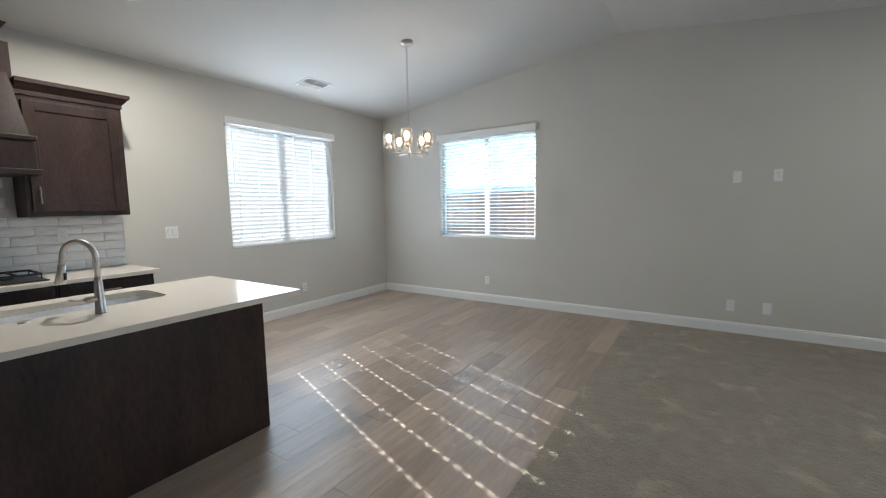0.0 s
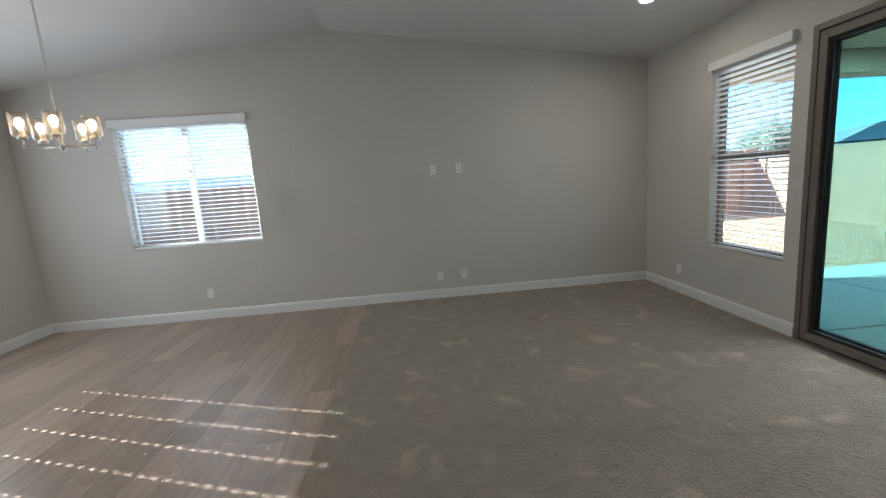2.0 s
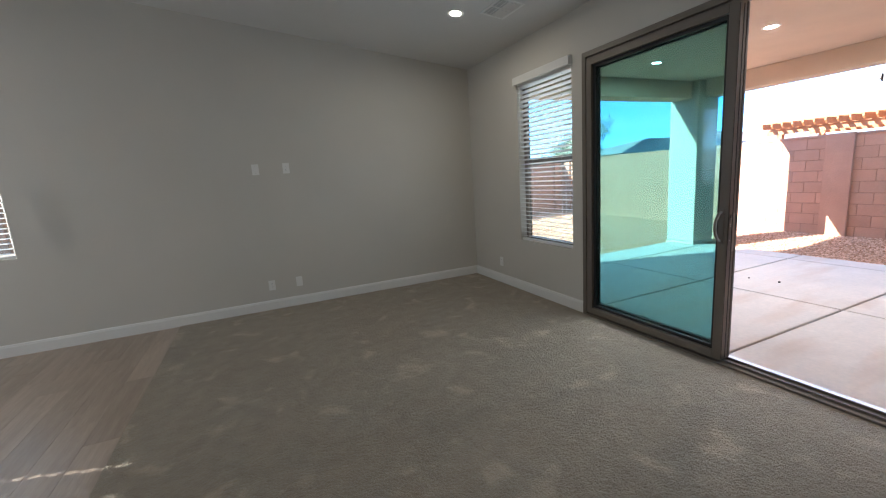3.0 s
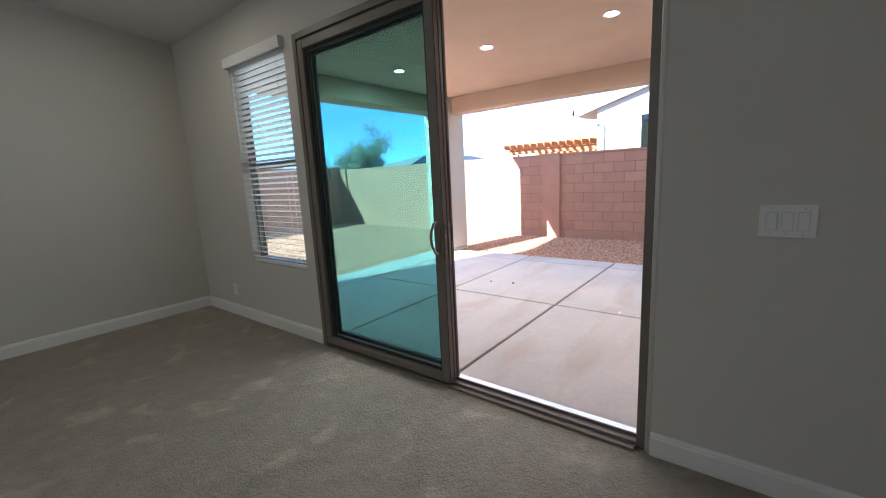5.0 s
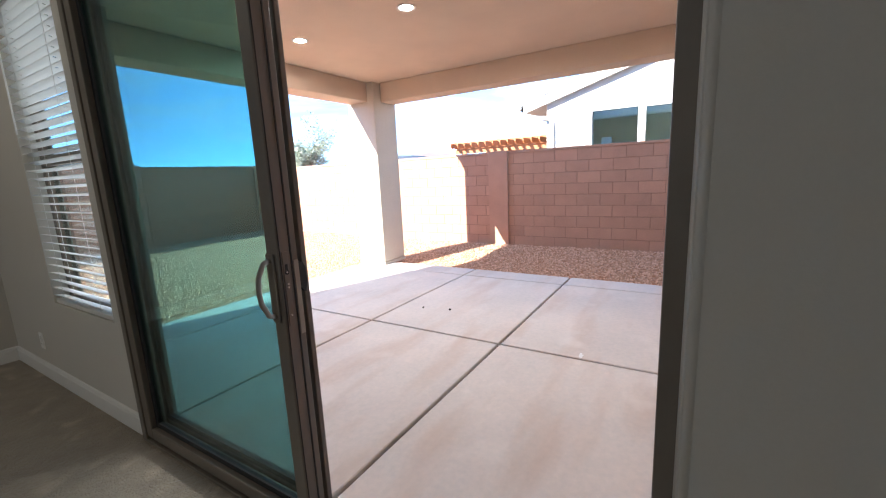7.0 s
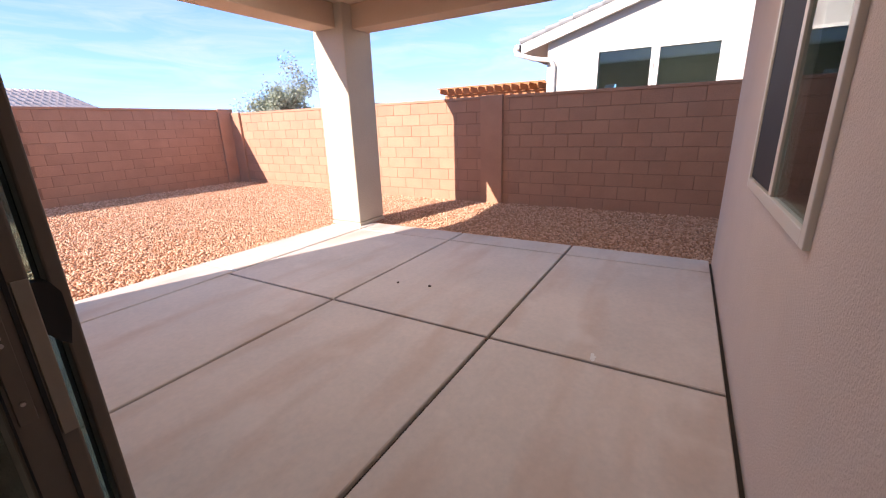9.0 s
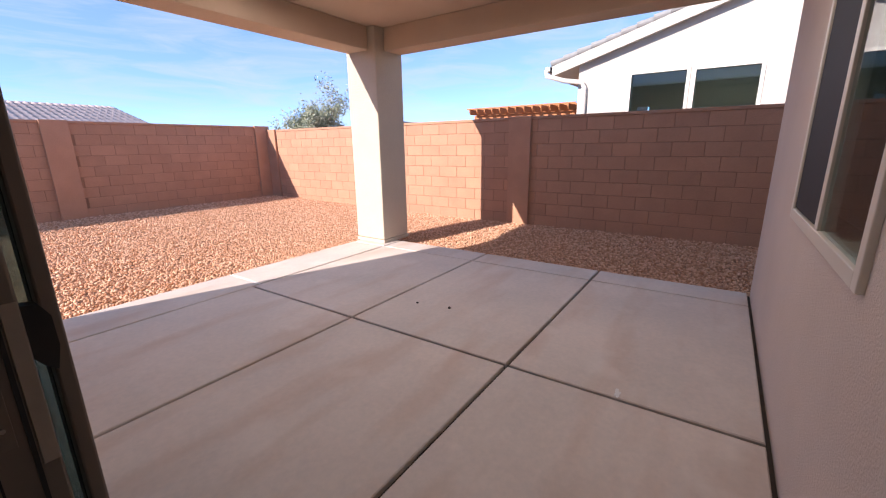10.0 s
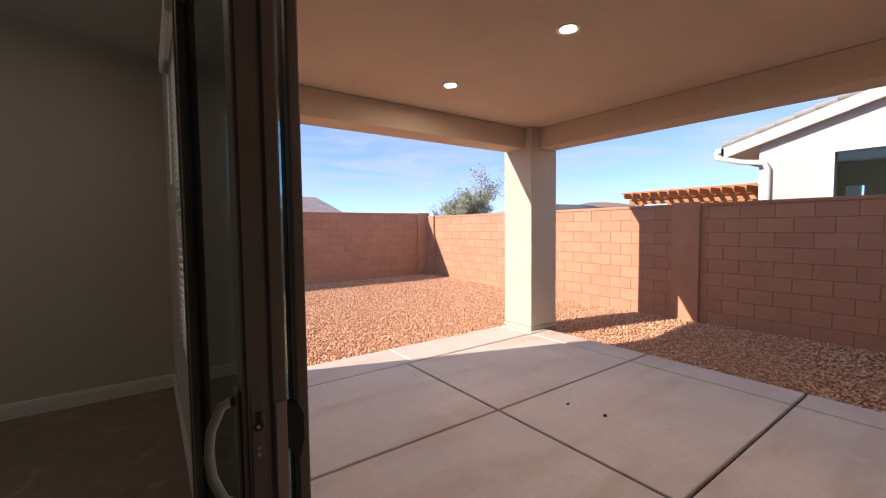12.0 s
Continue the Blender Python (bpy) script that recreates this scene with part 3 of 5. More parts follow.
            for z in (1.05, 0.998, 1.01, 0.9):
                part("screw", rod(bmesh.new(), (a + 0.023, p - 0.006, z), (a + 0.023, p - 0.003, z), 0.0035, seg=8), STEEL, panel)
            part("pull_housing", bx(b - 0.022, p - 0.003, 0.82, b - 0.002, p, 1.085, bevel=0.001), ALMOND_DARK, panel, "pale taupe pull housing")
            part("edge_groove", bx(b - 0.031, p - 0.002, 0.05, b - 0.025, p, z1 - 0.08), GASKET, panel)
            part("edge_strip", bx(a + 0.004, p - 0.002, 0.05, a + 0.007, p, z1 - 0.08), GASKET, panel)


patio_door()

# ---- patio shell ----
WING_Y, WING_X = 1.195, 7.2
WIN_X = (4.245, 5.565, 0.93, 2.37)
SOFFIT = 2.76
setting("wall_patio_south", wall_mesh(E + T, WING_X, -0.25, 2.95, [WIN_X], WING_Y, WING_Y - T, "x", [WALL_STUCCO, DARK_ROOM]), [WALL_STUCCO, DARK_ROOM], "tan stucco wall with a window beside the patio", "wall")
setting("wall_wing_east", wall_mesh(S - T, WING_Y - T - 0.001, -0.25, 2.95, [], WING_X - T, WING_X, "y", [DARK_ROOM, BOUNCE_STUCCO]), [DARK_ROOM, BOUNCE_STUCCO], "tan stucco end wall of the house wing", "wall")
setting("wall_wing_south", wall_mesh(E + T, WING_X - T, -0.25, 2.95, [], S, S - T, "x", [DARK_ROOM, BOUNCE_STUCCO]), [DARK_ROOM, BOUNCE_STUCCO], "tan stucco back wall of the house wing", "wall")
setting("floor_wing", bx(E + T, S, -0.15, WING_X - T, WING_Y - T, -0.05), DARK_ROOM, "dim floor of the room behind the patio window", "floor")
setting("ceiling_patio", bx(E + T, WING_Y, SOFFIT, 7.78, 6.02, SOFFIT + 0.1), BOUNCE_STUCCO, "tan stucco patio ceiling tinted with warm bounced light", "ceiling")
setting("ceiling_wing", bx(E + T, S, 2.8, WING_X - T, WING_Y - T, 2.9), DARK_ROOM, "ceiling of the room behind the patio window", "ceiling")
setting("roof_patio", bx(E + T + 0.01, S - 0.4, 2.952, 7.85, 6.1, 3.12), GREY_TILE, "low roof over the patio and wing", "roof")
BEAM_Z, COL = 2.48, (6.95, 5.38, 7.48, 5.9)
setting("beam_north", bx(E + T, 5.5, BEAM_Z, COL[0], 5.86, SOFFIT, bevel=0.012), BOUNCE_STUCCO, "tan stucco patio beam", "beam")
setting("beam_east", bx(7.12, WING_Y, BEAM_Z, 7.44, COL[1], SOFFIT, bevel=0.012), BOUNCE_STUCCO, "tan stucco patio beam", "beam")
col = thing("patio_column", "square cream stucco column at the patio corner", "column", ((COL[0] + COL[2]) / 2, (COL[1] + COL[3]) / 2, SLAB))
hx, hy = (COL[2] - COL[0]) / 2, (COL[3] - COL[1]) / 2
part("shaft", bx(-hx, -hy, 0.05, hx, hy, SOFFIT - SLAB, bevel=0.015), CREAM_STUCCO, col)
part("base_screed", bx(-hx - 0.006, -hy - 0.006, 0.0, hx + 0.006, hy + 0.006, 0.048, bevel=0.004), CREAM_STUCCO, col, "flat stucco stop at the foot")

w = WIN_X[1] - WIN_X[0]
win = window_unit("window_4", "two-pane almond window with a dark insect screen", w + 0.06, WIN_X[2] - 0.03, WIN_X[3] + 0.03, "v", ((WIN_X[0] + WIN_X[1]) / 2, WING_Y - 0.115, 0), 0, ALMOND, GLASS, depth=0.115, f=0.052)
part("insect_screen", bx(0.03, 0.122, WIN_X[2] + 0.03, w / 2, 0.125, WIN_X[3] - 0.03), SCREEN, win, "dark insect screen")

slab = setting("patio_slab", bx(E + T - 0.04, WING_Y, -0.2, 7.2, 5.85, SLAB - 0.03), JOINT, "tan concrete patio slab with sawn joints", "patio")
SEAMS_X, SEAMS_Y = [E + T - 0.02, 4.89, 6.83, 7.2], [WING_Y + 0.012, 2.51, 3.885, 5.285, 5.85]


# ---- ground ----
def smooth01(v):
    v = max(0.0, min(1.0, v))
    return v * v * (3 - 2 * v)


def ground_z(x, y):
    return -0.135 + 0.15 * smooth01((y - 6.2) / 5.0) + 0.055 * smooth01((x - 7.3) / 2.0) * (1 - smooth01((y - 6.2) / 5.0))


gx = [-3000, -600, -120, -40, -20, -11, -8, -5.1, -2, 1, 3, 5, 7, 9, 10, 12, 16, 24, 40, 120, 600, 3000]
gy = [-3000, -600, -120, -40, -12, -6, -3, 0, 2, 4, 6.1, 7, 8, 9, 10, 11, 12, 14, 20, 40, 120, 600, 3000]
bm = bmesh.new()
grid = [[bm.verts.new((x, y, ground_z(x, y) - 0.03)) for y in gy] for x in gx]
for i in range(len(gx) - 1):
    for j in range(len(gy) - 1):
        bm.faces.new((grid[i][j], grid[i + 1][j], grid[i + 1][j + 1], grid[i][j + 1]))
setting("ground", bm, DIRT, "reddish desert earth reaching the horizon", "ground")

# ---- fences ----
FX, FY, BL, BH, COURSES = 9.45, 11.68, 0.396, 0.198, 9


def block_mesh():
    """A block whose outer face has eased edges; x along the wall, y into it."""
    bm = bmesh.new()
    w, h, e = (BL - 0.007) / 2, (BH - 0.007) / 2, 0.005
    outer = [bm.verts.new((x, 0.004, z)) for x, z in ((-w, -h), (w, -h), (w, h), (-w, h))]
    inner = [bm.verts.new((x, 0.0, z)) for x, z in ((-w + e, -h + e), (w - e, -h + e), (w - e, h - e), (-w + e, h - e))]
    rear = [bm.verts.new((x, 0.03, z)) for x, z in ((-w, -h), (w, -h), (w, h), (-w, h))]
    bm.faces.new(inner)
    for k in range(4):
        j = (k + 1) % 4
        bm.faces.new((inner[k], inner[j], outer[j], outer[k]))
        bm.faces.new((outer[k], outer[j], rear[j], rear[k]))
    return finish(bm, "block", BLOCK)


BLOCK_MESH = block_mesh()


def fence(name, label, origin, rz, length, base, top, pilasters):
    """A block wall: x along it, its seen face at y = 0, its body behind."""
    f = thing(name, label, "block wall", origin, rz, kind="structure")
    part("core", bx(0, 0.0055, base - 0.25, length, 0.19, top - 0.004), MORTAR, f)
    part("cap", bx(0, -0.012, top - 0.002, length, 0.2, top + 0.045, bevel=0.006), BLOCK, f, "thin cap course")
    for u in pilasters:
        part("pilaster", bx(u - 0.2, -0.055, base - 0.25, u + 0.2, 0.006, top + 0.055, bevel=0.008), BLOCK, f, "flat block pilaster")
    return f


def lay_blocks(f, length, top, pilasters):
    for r in range(COURSES):
        z = top - (r + 0.5) * BH
        u = BL / 2 * (r % 2) + BL / 2
        while u < length - BL / 2:
            if not any(abs(u - p) < 0.06 for p in pilasters):
                piece("block", BLOCK_MESH, f, pose(u, random.uniform(-0.0015, 0.0015), z))
            u += BL


FENCE_TOP = 1.685
EP, NP = [FY - 4.46, 0.2], [4.25, 0.16, 9.2, 14.3]
fence_e = fence("wall_block_east", "reddish concrete block garden wall in the sun", (FX, FY, 0), -90, 14.3, -0.16, FENCE_TOP, EP)
# the sunlit north wall stands a little higher on rising ground
fence_n = fence("wall_block_north", "reddish concrete block garden wall in shade", (-9.0, FY, 0), 0, 18.45, -0.05, FENCE_TOP + 0.09, [18.45 - u for u in NP])
fence_w = fence("wall_block_west", "reddish concrete block wall at the side yard", (-9.0, -6.0, 0), 90, 17.68, -0.16, FENCE_TOP, [])
fence_s = fence("wall_block_south", "reddish concrete block wall closing the yard", (FX, -2.6, 0), 180, 2.3, -0.16, FENCE_TOP, [])
# ---- kitchen ----
def cabinet_door(parent, name, x, y0, y1, z0, z1, handle):
    """A shaker front on a plane facing +x."""
    s = 0.07
    d = part(name, bx(x, y0, z0, x + 0.012, y1, z1, bevel=0.002), WOOD, parent)
    for a in ((y0, z0, y0 + s, z1), (y1 - s, z0, y1, z1), (y0 + s, z0, y1 - s, z0 + s), (y0 + s, z1 - s, y1 - s, z1)):
        part("frame_rail", bx(x + 0.0121, a[0], a[1], x + 0.021, a[2], a[3], bevel=0.0025), WOOD, d)
    if handle:
        bar_handle(d, x + 0.021, *handle)
    return d


def bar_handle(parent, x, y, z, upright, size=0.13):
    b = bmesh.new()
    a = (0, 0, size / 2) if upright else (0, size / 2, 0)
    p = Vector((x + 0.028, y, z))
    rod(b, p - Vector(a), p + Vector(a), 0.0055, seg=10)
    for s in (-0.7, 0.7):
        q = p + Vector(a) * s
        rod(b, (x, q.y, q.z), (q.x, q.y, q.z), 0.004, seg=8)
    part("handle", b, STEEL, parent, "brushed nickel bar handle", smooth=True)


def island():
    isl = thing("kitchen_island", "dark stained wood kitchen island with panelled back", "kitchen island")
    x0, x1, y0, y1, h = -3.7, -2.585, -1.2, 2.10, 0.828
    part("body", bx(x0 + 0.02, y0 + 0.02, 0.0, x1 - 0.02, y1 - 0.02, h - 0.205), WOOD, isl)
    part("end_panel", bx(x0, y0, 0.0, x1 - 0.02, y0 + 0.0199, h, bevel=0.002), WOOD, isl)
    part("sink_rail", bx(x0 + 0.02, y0 + 0.02, h - 0.2, x0 + 0.04, y1 - 0.02, h), WOOD, isl)
    part("back_panel", bx(x1 - 0.0199, y0, 0.0, x1, y1, h, bevel=0.002), WOOD, isl)
    part("end_panel", bx(x0, y1 - 0.0199, 0.0, x1 - 0.02, y1, h, bevel=0.002), WOOD, isl)
    for k in range(4):
        a = y0 + 0.75 * k + 0.12
        part("cabinet_door", bx(x0, a, 0.11, x0 + 0.0199, a + 0.72, h - 0.02, bevel=0.002), WOOD, isl)
    # worktop with the sink opening cut through it
    top = thing("island_worktop", "cream quartz worktop with an undermount sink opening", "worktop", (0, 0, h))
    X0, X1, Y0, Y1, t = -3.77, -2.575, -1.3, 2.385, 0.036
    sx0, sx1, sy0, sy1 = -3.6, -3.2, 1.02, 1.83
    bm = bmesh.new()
    r, seg = 0.07, 6
    hole = []
    for cx, cy, a0 in ((sx1 - r, sy1 - r, 0), (sx0 + r, sy1 - r, 90), (sx0 + r, sy0 + r, 180), (sx1 - r, sy0 + r, 270)):
        hole += [(cx + r * math.cos(radians(a0 + 90 * i / seg)), cy + r * math.sin(radians(a0 + 90 * i / seg))) for i in range(seg + 1)]
    rim = [(X1, Y1), (X0, Y1), (X0, Y0), (X1, Y0)]
    for z in (0, t):
        ho = [bm.verts.new((x, y, z)) for x, y in hole]
        ou = [bm.verts.new((x, y, z)) for x, y in rim]
        n = seg + 1
        for c in range(4):
            for i in range(seg):
                bm.faces.new((ou[c], ho[c * n + i], ho[c * n + i + 1]))
            j = (c + 1) % 4
            bm.faces.new((ou[c], ho[c * n + seg], ho[j * n], ou[j]))
        if z:
            for a, b in ((ho0, ho), (ou0, ou)):
                for i in range(len(a)):
                    k = (i + 1) % len(a)
                    bm.faces.new((a[i], a[k], b[k], b[i]))
        ho0, ou0 = ho, ou
    part("slab", bm, QUARTZ, top)
    # sink bowl
    sink = thing("kitchen_sink", "stainless steel undermount sink in the island", "sink", (0, 0, h))
    bm = bmesh.new()
    rings = []
    for z, e in ((-0.002, 0.006), (-0.16, -0.012), (-0.19, -0.04)):
        rings.append([bm.verts.new((x + e * (1 if x > -3.4 else -1), y + e * (1 if y > 1.42 else -1), z)) for x, y in hole])
    for a, b in zip(rings, rings[1:]):
        for i in range(len(a)):
            k = (i + 1) % len(a)
            bm.faces.new((a[i], a[k], b[k], b[i]))
    bm.faces.new(rings[-1])
    part("bowl", bm, SINK, sink, smooth=False)
    part("drain", lathe(bmesh.new(), [(0.0, 0.004), (0.03, 0.004), (0.045, 0.0)], 20, (-3.42, 1.42, -0.189)), STEEL, sink)
    # faucet
    z = h + t
    fa = thing("faucet", "brushed nickel pull-down gooseneck faucet", "faucet", (-3.03, 1.41, z), rz=38)
    part("base_body", lathe(bmesh.new(), [(0.0, 0.0), (0.028, 0.0), (0.028, 0.006), (0.026, 0.01), (0.019, 0.17), (0.016, 0.2), (0.0, 0.2)], 24), STEEL, fa, smooth=True)
    pts = [(0, 0, 0.19), (0, 0, 0.315)] + [(-0.085 + 0.085 * math.cos(a), 0, 0.315 + 0.085 * math.sin(a)) for a in [math.pi * k / 12 for k in range(1, 12)]] + [(-0.172, 0, 0.305), (-0.178, 0, 0.27)]
    part("spout", tube(bmesh.new(), pts, 0.0145, 14), STEEL, fa, smooth=True)
    sp = part("spray_head", tube(bmesh.new(), [(-0.177, 0, 0.275), (-0.184, 0, 0.235), (-0.193, 0, 0.175), (-0.194, 0, 0.17)], [0.0165, 0.019, 0.027, 0.024], 16), STEEL, fa, smooth=True)
    part("button", bx(-0.17, -0.008, 0.19, -0.161, 0.008, 0.23, bevel=0.003), BLACK, sp)
    lever = part("lever_hub", rod(bmesh.new(), (0, 0, 0.085), (-0.03, -0.055, 0.085), 0.016, seg=16), STEEL, fa, smooth=True)
    part("lever", tube(bmesh.new(), [(-0.03, -0.055, 0.085), (-0.045, -0.08, 0.088), (-0.065, -0.12, 0.1)], [0.009, 0.008, 0.006], 10), STEEL, lever, smooth=True)
    sw = thing("sink_button", "round steel air switch on the worktop", "air switch", (-3.13, 1.12, z))
    part("button", lathe(bmesh.new(), [(0.024, 0.0), (0.024, 0.004), (0.018, 0.007), (0.0, 0.007)], 20), STEEL, sw, smooth=True)


island()

BC = 0.92
bc = thing("base_cabinet", "dark stained base cabinet with a top drawer", "cabinet")
part("body", bx(W + 0.002, 1.52, 0.1, -4.29, 2.16, BC - 0.036), WOOD, bc)
part("toe_kick", bx(W + 0.002, 1.52, 0.0, -4.36, 2.15, 0.0999), BLACK, bc)
dr = part("drawer", bx(-4.2899, 1.535, BC - 0.2, -4.27, 2.145, BC - 0.05, bevel=0.002), WOOD, bc)
bar_handle(dr, -4.27, 1.84, BC - 0.12, False)
cabinet_door(bc, "door", -4.2899, 1.535, 2.145, 0.12, BC - 0.22, (1.6, 0.56, True))
bc2 = thing("base_cabinet", "dark stained base cabinet under the cooktop", "cabinet")
part("body", bx(W + 0.002, -1.2, 0.1, -4.29, 1.515, BC - 0.036), WOOD, bc2)
part("toe_kick", bx(W + 0.002, -1.2, 0.0, -4.36, 1.515, 0.0999), BLACK, bc2)
for k in range(3):
    a = -1.18 + 0.9 * k
    cabinet_door(bc2, "door", -4.2899, a, a + 0.87, 0.12, BC - 0.22, (a + 0.8, 0.56, True))
    part("drawer", bx(-4.2899, a, BC - 0.2, -4.27, a + 0.87, BC - 0.05, bevel=0.002), WOOD, bc2)
part_top = thing("back_worktop", "cream quartz worktop along the kitchen wall", "worktop")
part("slab", bx(W + 0.002, -1.2, BC - 0.035, -4.245, 2.2, BC, bevel=0.003), QUARTZ, part_top)

up = thing("upper_cabinet", "dark stained wall cabinet with a crown moulding", "cabinet")
part("body", bx(W + 0.002, 1.47, 1.395, -4.57, 2.125, 2.31), WOOD, up)
part("face_frame", bx(-4.5699, 1.47, 1.395, -4.55, 2.125, 2.31, bevel=0.002), WOOD, up)
cabinet_door(up, "door", -4.5499, 1.50, 2.09, 1.43, 2.27, (1.545, 1.56, True))
cb = bmesh.new()
prof = [(0.0, 0.0), (0.012, 0.0), (0.012, 0.03), (0.03, 0.05), (0.05, 0.078), (0.06, 0.082), (0.06, 0.112), (0.0, 0.112)]
rings = []
for k in range(3):
    ring = []
    for d, z in prof:
        x, y = ((-4.55 + d, 1.47), (-4.55 + d, 2.12 + d), (W + 0.002, 2.12 + d))[k]
        ring.append(cb.verts.new((x, y, 2.3101 + z)))
    rings.append(ring)
for a, b in zip(rings, rings[1:]):
    for i in range(len(prof)):
        j = (i + 1) % len(prof)
        cb.faces.new((a[i], a[j], b[j], b[i]))
cb.faces.new(rings[0])
cb.faces.new(rings[-1][::-1])
part("crown", cb, WOOD, up)


def tapered(bm, y0, y1, x1, z0, Y0, Y1, X1, z1):
    x0 = W + 0.002
    vs = [bm.verts.new(p) for p in ((x0, y0, z0), (x1, y0, z0), (x1, y1, z0), (x0, y1, z0), (x0, Y0, z1), (X1, Y0, z1), (X1, Y1, z1), (x0, Y1, z1))]
    for f in ((0, 1, 2, 3), (4, 5, 6, 7), (0, 1, 5, 4), (1, 2, 6, 5), (2, 3, 7, 6), (3, 0, 4, 7)):
        bm.faces.new([vs[i] for i in f])
    return bm


hood = thing("range_hood", "dark stained tapered wooden range hood", "range hood")
part("apron", bx(-4.524, 0.49, 1.745, -4.37, 1.515, 1.95, bevel=0.004), WOOD, hood)
part("liner", bx(W + 0.002, 0.53, 1.71, -4.5245, 1.468, 2.66), WOOD, hood)
part("lower_moulding", bx(-4.524, 0.47, 1.7, -4.35, 1.54, 1.7449, bevel=0.006), WOOD, hood)
part("upper_moulding", bx(-4.524, 0.48, 1.9501, -4.36, 1.53, 1.985, bevel=0.006), WOOD, hood)
part("cone", tapered(bmesh.new(), 0.505, 1.5, -4.4, 1.9851, 0.6, 1.405, -4.6, 2.72), WOOD, hood)
part("crown", tapered(bmesh.new(), 0.59, 1.415, -4.585, 2.72, 0.53, 1.475, -4.52, 2.8), WOOD, hood)

ck = thing("cooktop", "black gas cooktop with cast iron grates", "cooktop", (0, 0, BC))
part("plate", bx(-4.8, 0.6, 0.0, -4.33, 1.5, 0.012, bevel=0.003), BLACK, ck)
for k in range(3):
    a = 0.62 + 0.295 * k
    g = part("grate", bx(-4.78, a, 0.04, -4.42, a + 0.012, 0.055), IRON, ck)
    for q in ((-4.78, a + 0.26, -4.42, a + 0.272), (-4.78, a + 0.0121, -4.768, a + 0.26), (-4.432, a + 0.0121, -4.42, a + 0.26), (-4.767, a + 0.13, -4.433, a + 0.142)):
        part("grate_bar", bx(q[0], q[1], 0.04, q[2], q[3], 0.055), IRON, g)
    for u in (-4.775, -4.43):
        for v in (a + 0.002, a + 0.262):
            part("grate_foot", bx(u, v, 0.012, u + 0.008, v + 0.008, 0.0399), IRON, g)
    part("burner", lathe(bmesh.new(), [(0.05, 0.012), (0.05, 0.022), (0.036, 0.03), (0.0, 0.03)], 18, (-4.6, a + 0.1, 0)), IRON, ck)

backsplash = setting("backsplash", bx(W + 0.0005, -1.2, BC, W + 0.006, 2.17, 1.735), GROUT, "backsplash of glossy wavy white subway tiles", "backsplash")


# ---- wall plates ----
def plate(kind, label, at, rz, gangs=1):
    """x along the wall, y into the wall."""
    cat = "light switch" if kind == "switch" else ("outlet" if kind == "outlet" else "wall plate")
    t = thing("light_switch" if kind == "switch" else ("wall_outlet" if kind == "outlet" else "wall_plate"), label, cat, at, rz)
    w = 0.037 + 0.046 * (gangs - 1) / 2
    part("plate", bx(-w, -0.006, -0.06, w, 0.0, 0.06, bevel=0.002), PLASTIC, t)
    for g in range(gangs):
        u = (g - (gangs - 1) / 2) * 0.046
        if kind == "switch":
            # grey slip paints the shadow line around the rocker
            part("rocker_shadow_line", bx(u - 0.0175, -0.0075, -0.0345, u + 0.0175, -0.006, 0.0345), GAP_SHADE, t)
            rk = bmesh.new()
            box(rk, u - 0.0155, -0.011, -0.0325, u + 0.0155, -0.0076, 0.0325, 0.0015)
            ob = part("rocker", rk, PLASTIC, t)
            ob.matrix_basis = pose(0, 0, 0, 2.2, 0, 0)
            for z in (-0.048, 0.048):
                part("screw", rod(bmesh.new(), (u, -0.0072, z), (u, -0.006, z), 0.003, seg=8), STEEL, t)
        elif kind == "outlet":
            for z in (-0.02, 0.02):
                r = part("receptacle", bx(u - 0.0165, -0.0085, z - 0.014, u + 0.0165, -0.006, z + 0.014, bevel=0.004), PLASTIC, t)
                for q in (-0.0065, 0.0065):
                    part("slot", bx(u + q - 0.0012, -0.0092, z - 0.002, u + q + 0.0012, -0.0085, z + 0.007), GASKET, r)
            part("screw", rod(bmesh.new(), (u, -0.0072, 0), (u, -0.006, 0), 0.003, seg=8), STEEL, t)
        else:
            for z in (-0.042, 0.042):
                part("screw", rod(bmesh.new(), (u, -0.0072, z), (u, -0.006, z), 0.003, seg=8), STEEL, t)
    return t


plate("outlet", "white duplex outlet low on the gable wall", (0.012, N, 0.302), 0)
plate("blank", "white cable plate low on the gable wall", (0.325, N, 0.302), 0)
plate("outlet", "white duplex outlet below the window", (-2.925, N, 0.33), 0)
plate("blank", "white blank plate at television height", (0.01, N, 1.675), 0)
plate("outlet", "white outlet at television height", (0.342, N, 1.675), 0)
plate("outlet", "white outlet beside the corner", (E, 5.22, 0.29), -90)
plate("outlet", "white outlet below the closed blind", (W, 4.19, 0.34), 90)
plate("switch", "white triple rocker switch beside the patio door", (E, 0.768, 1.14), -90, 3)
plate("switch", "white double rocker switch beside the kitchen", (W, 2.585, 1.2), 90, 2)


# ---- ceiling fittings ----
def slope(x):
    """The ceiling's height and its pitch in degrees about y at x."""
    k = (RIDGE_Z - EAVE) / (RIDGE_X - W)
    if x < RIDGE_X:
        return EAVE + k * (x - W), -math.degrees(math.atan(k))
    k = (RIDGE_Z - EAVE) / (E - RIDGE_X)
    return EAVE + k * (E - x), math.degrees(math.atan(k))


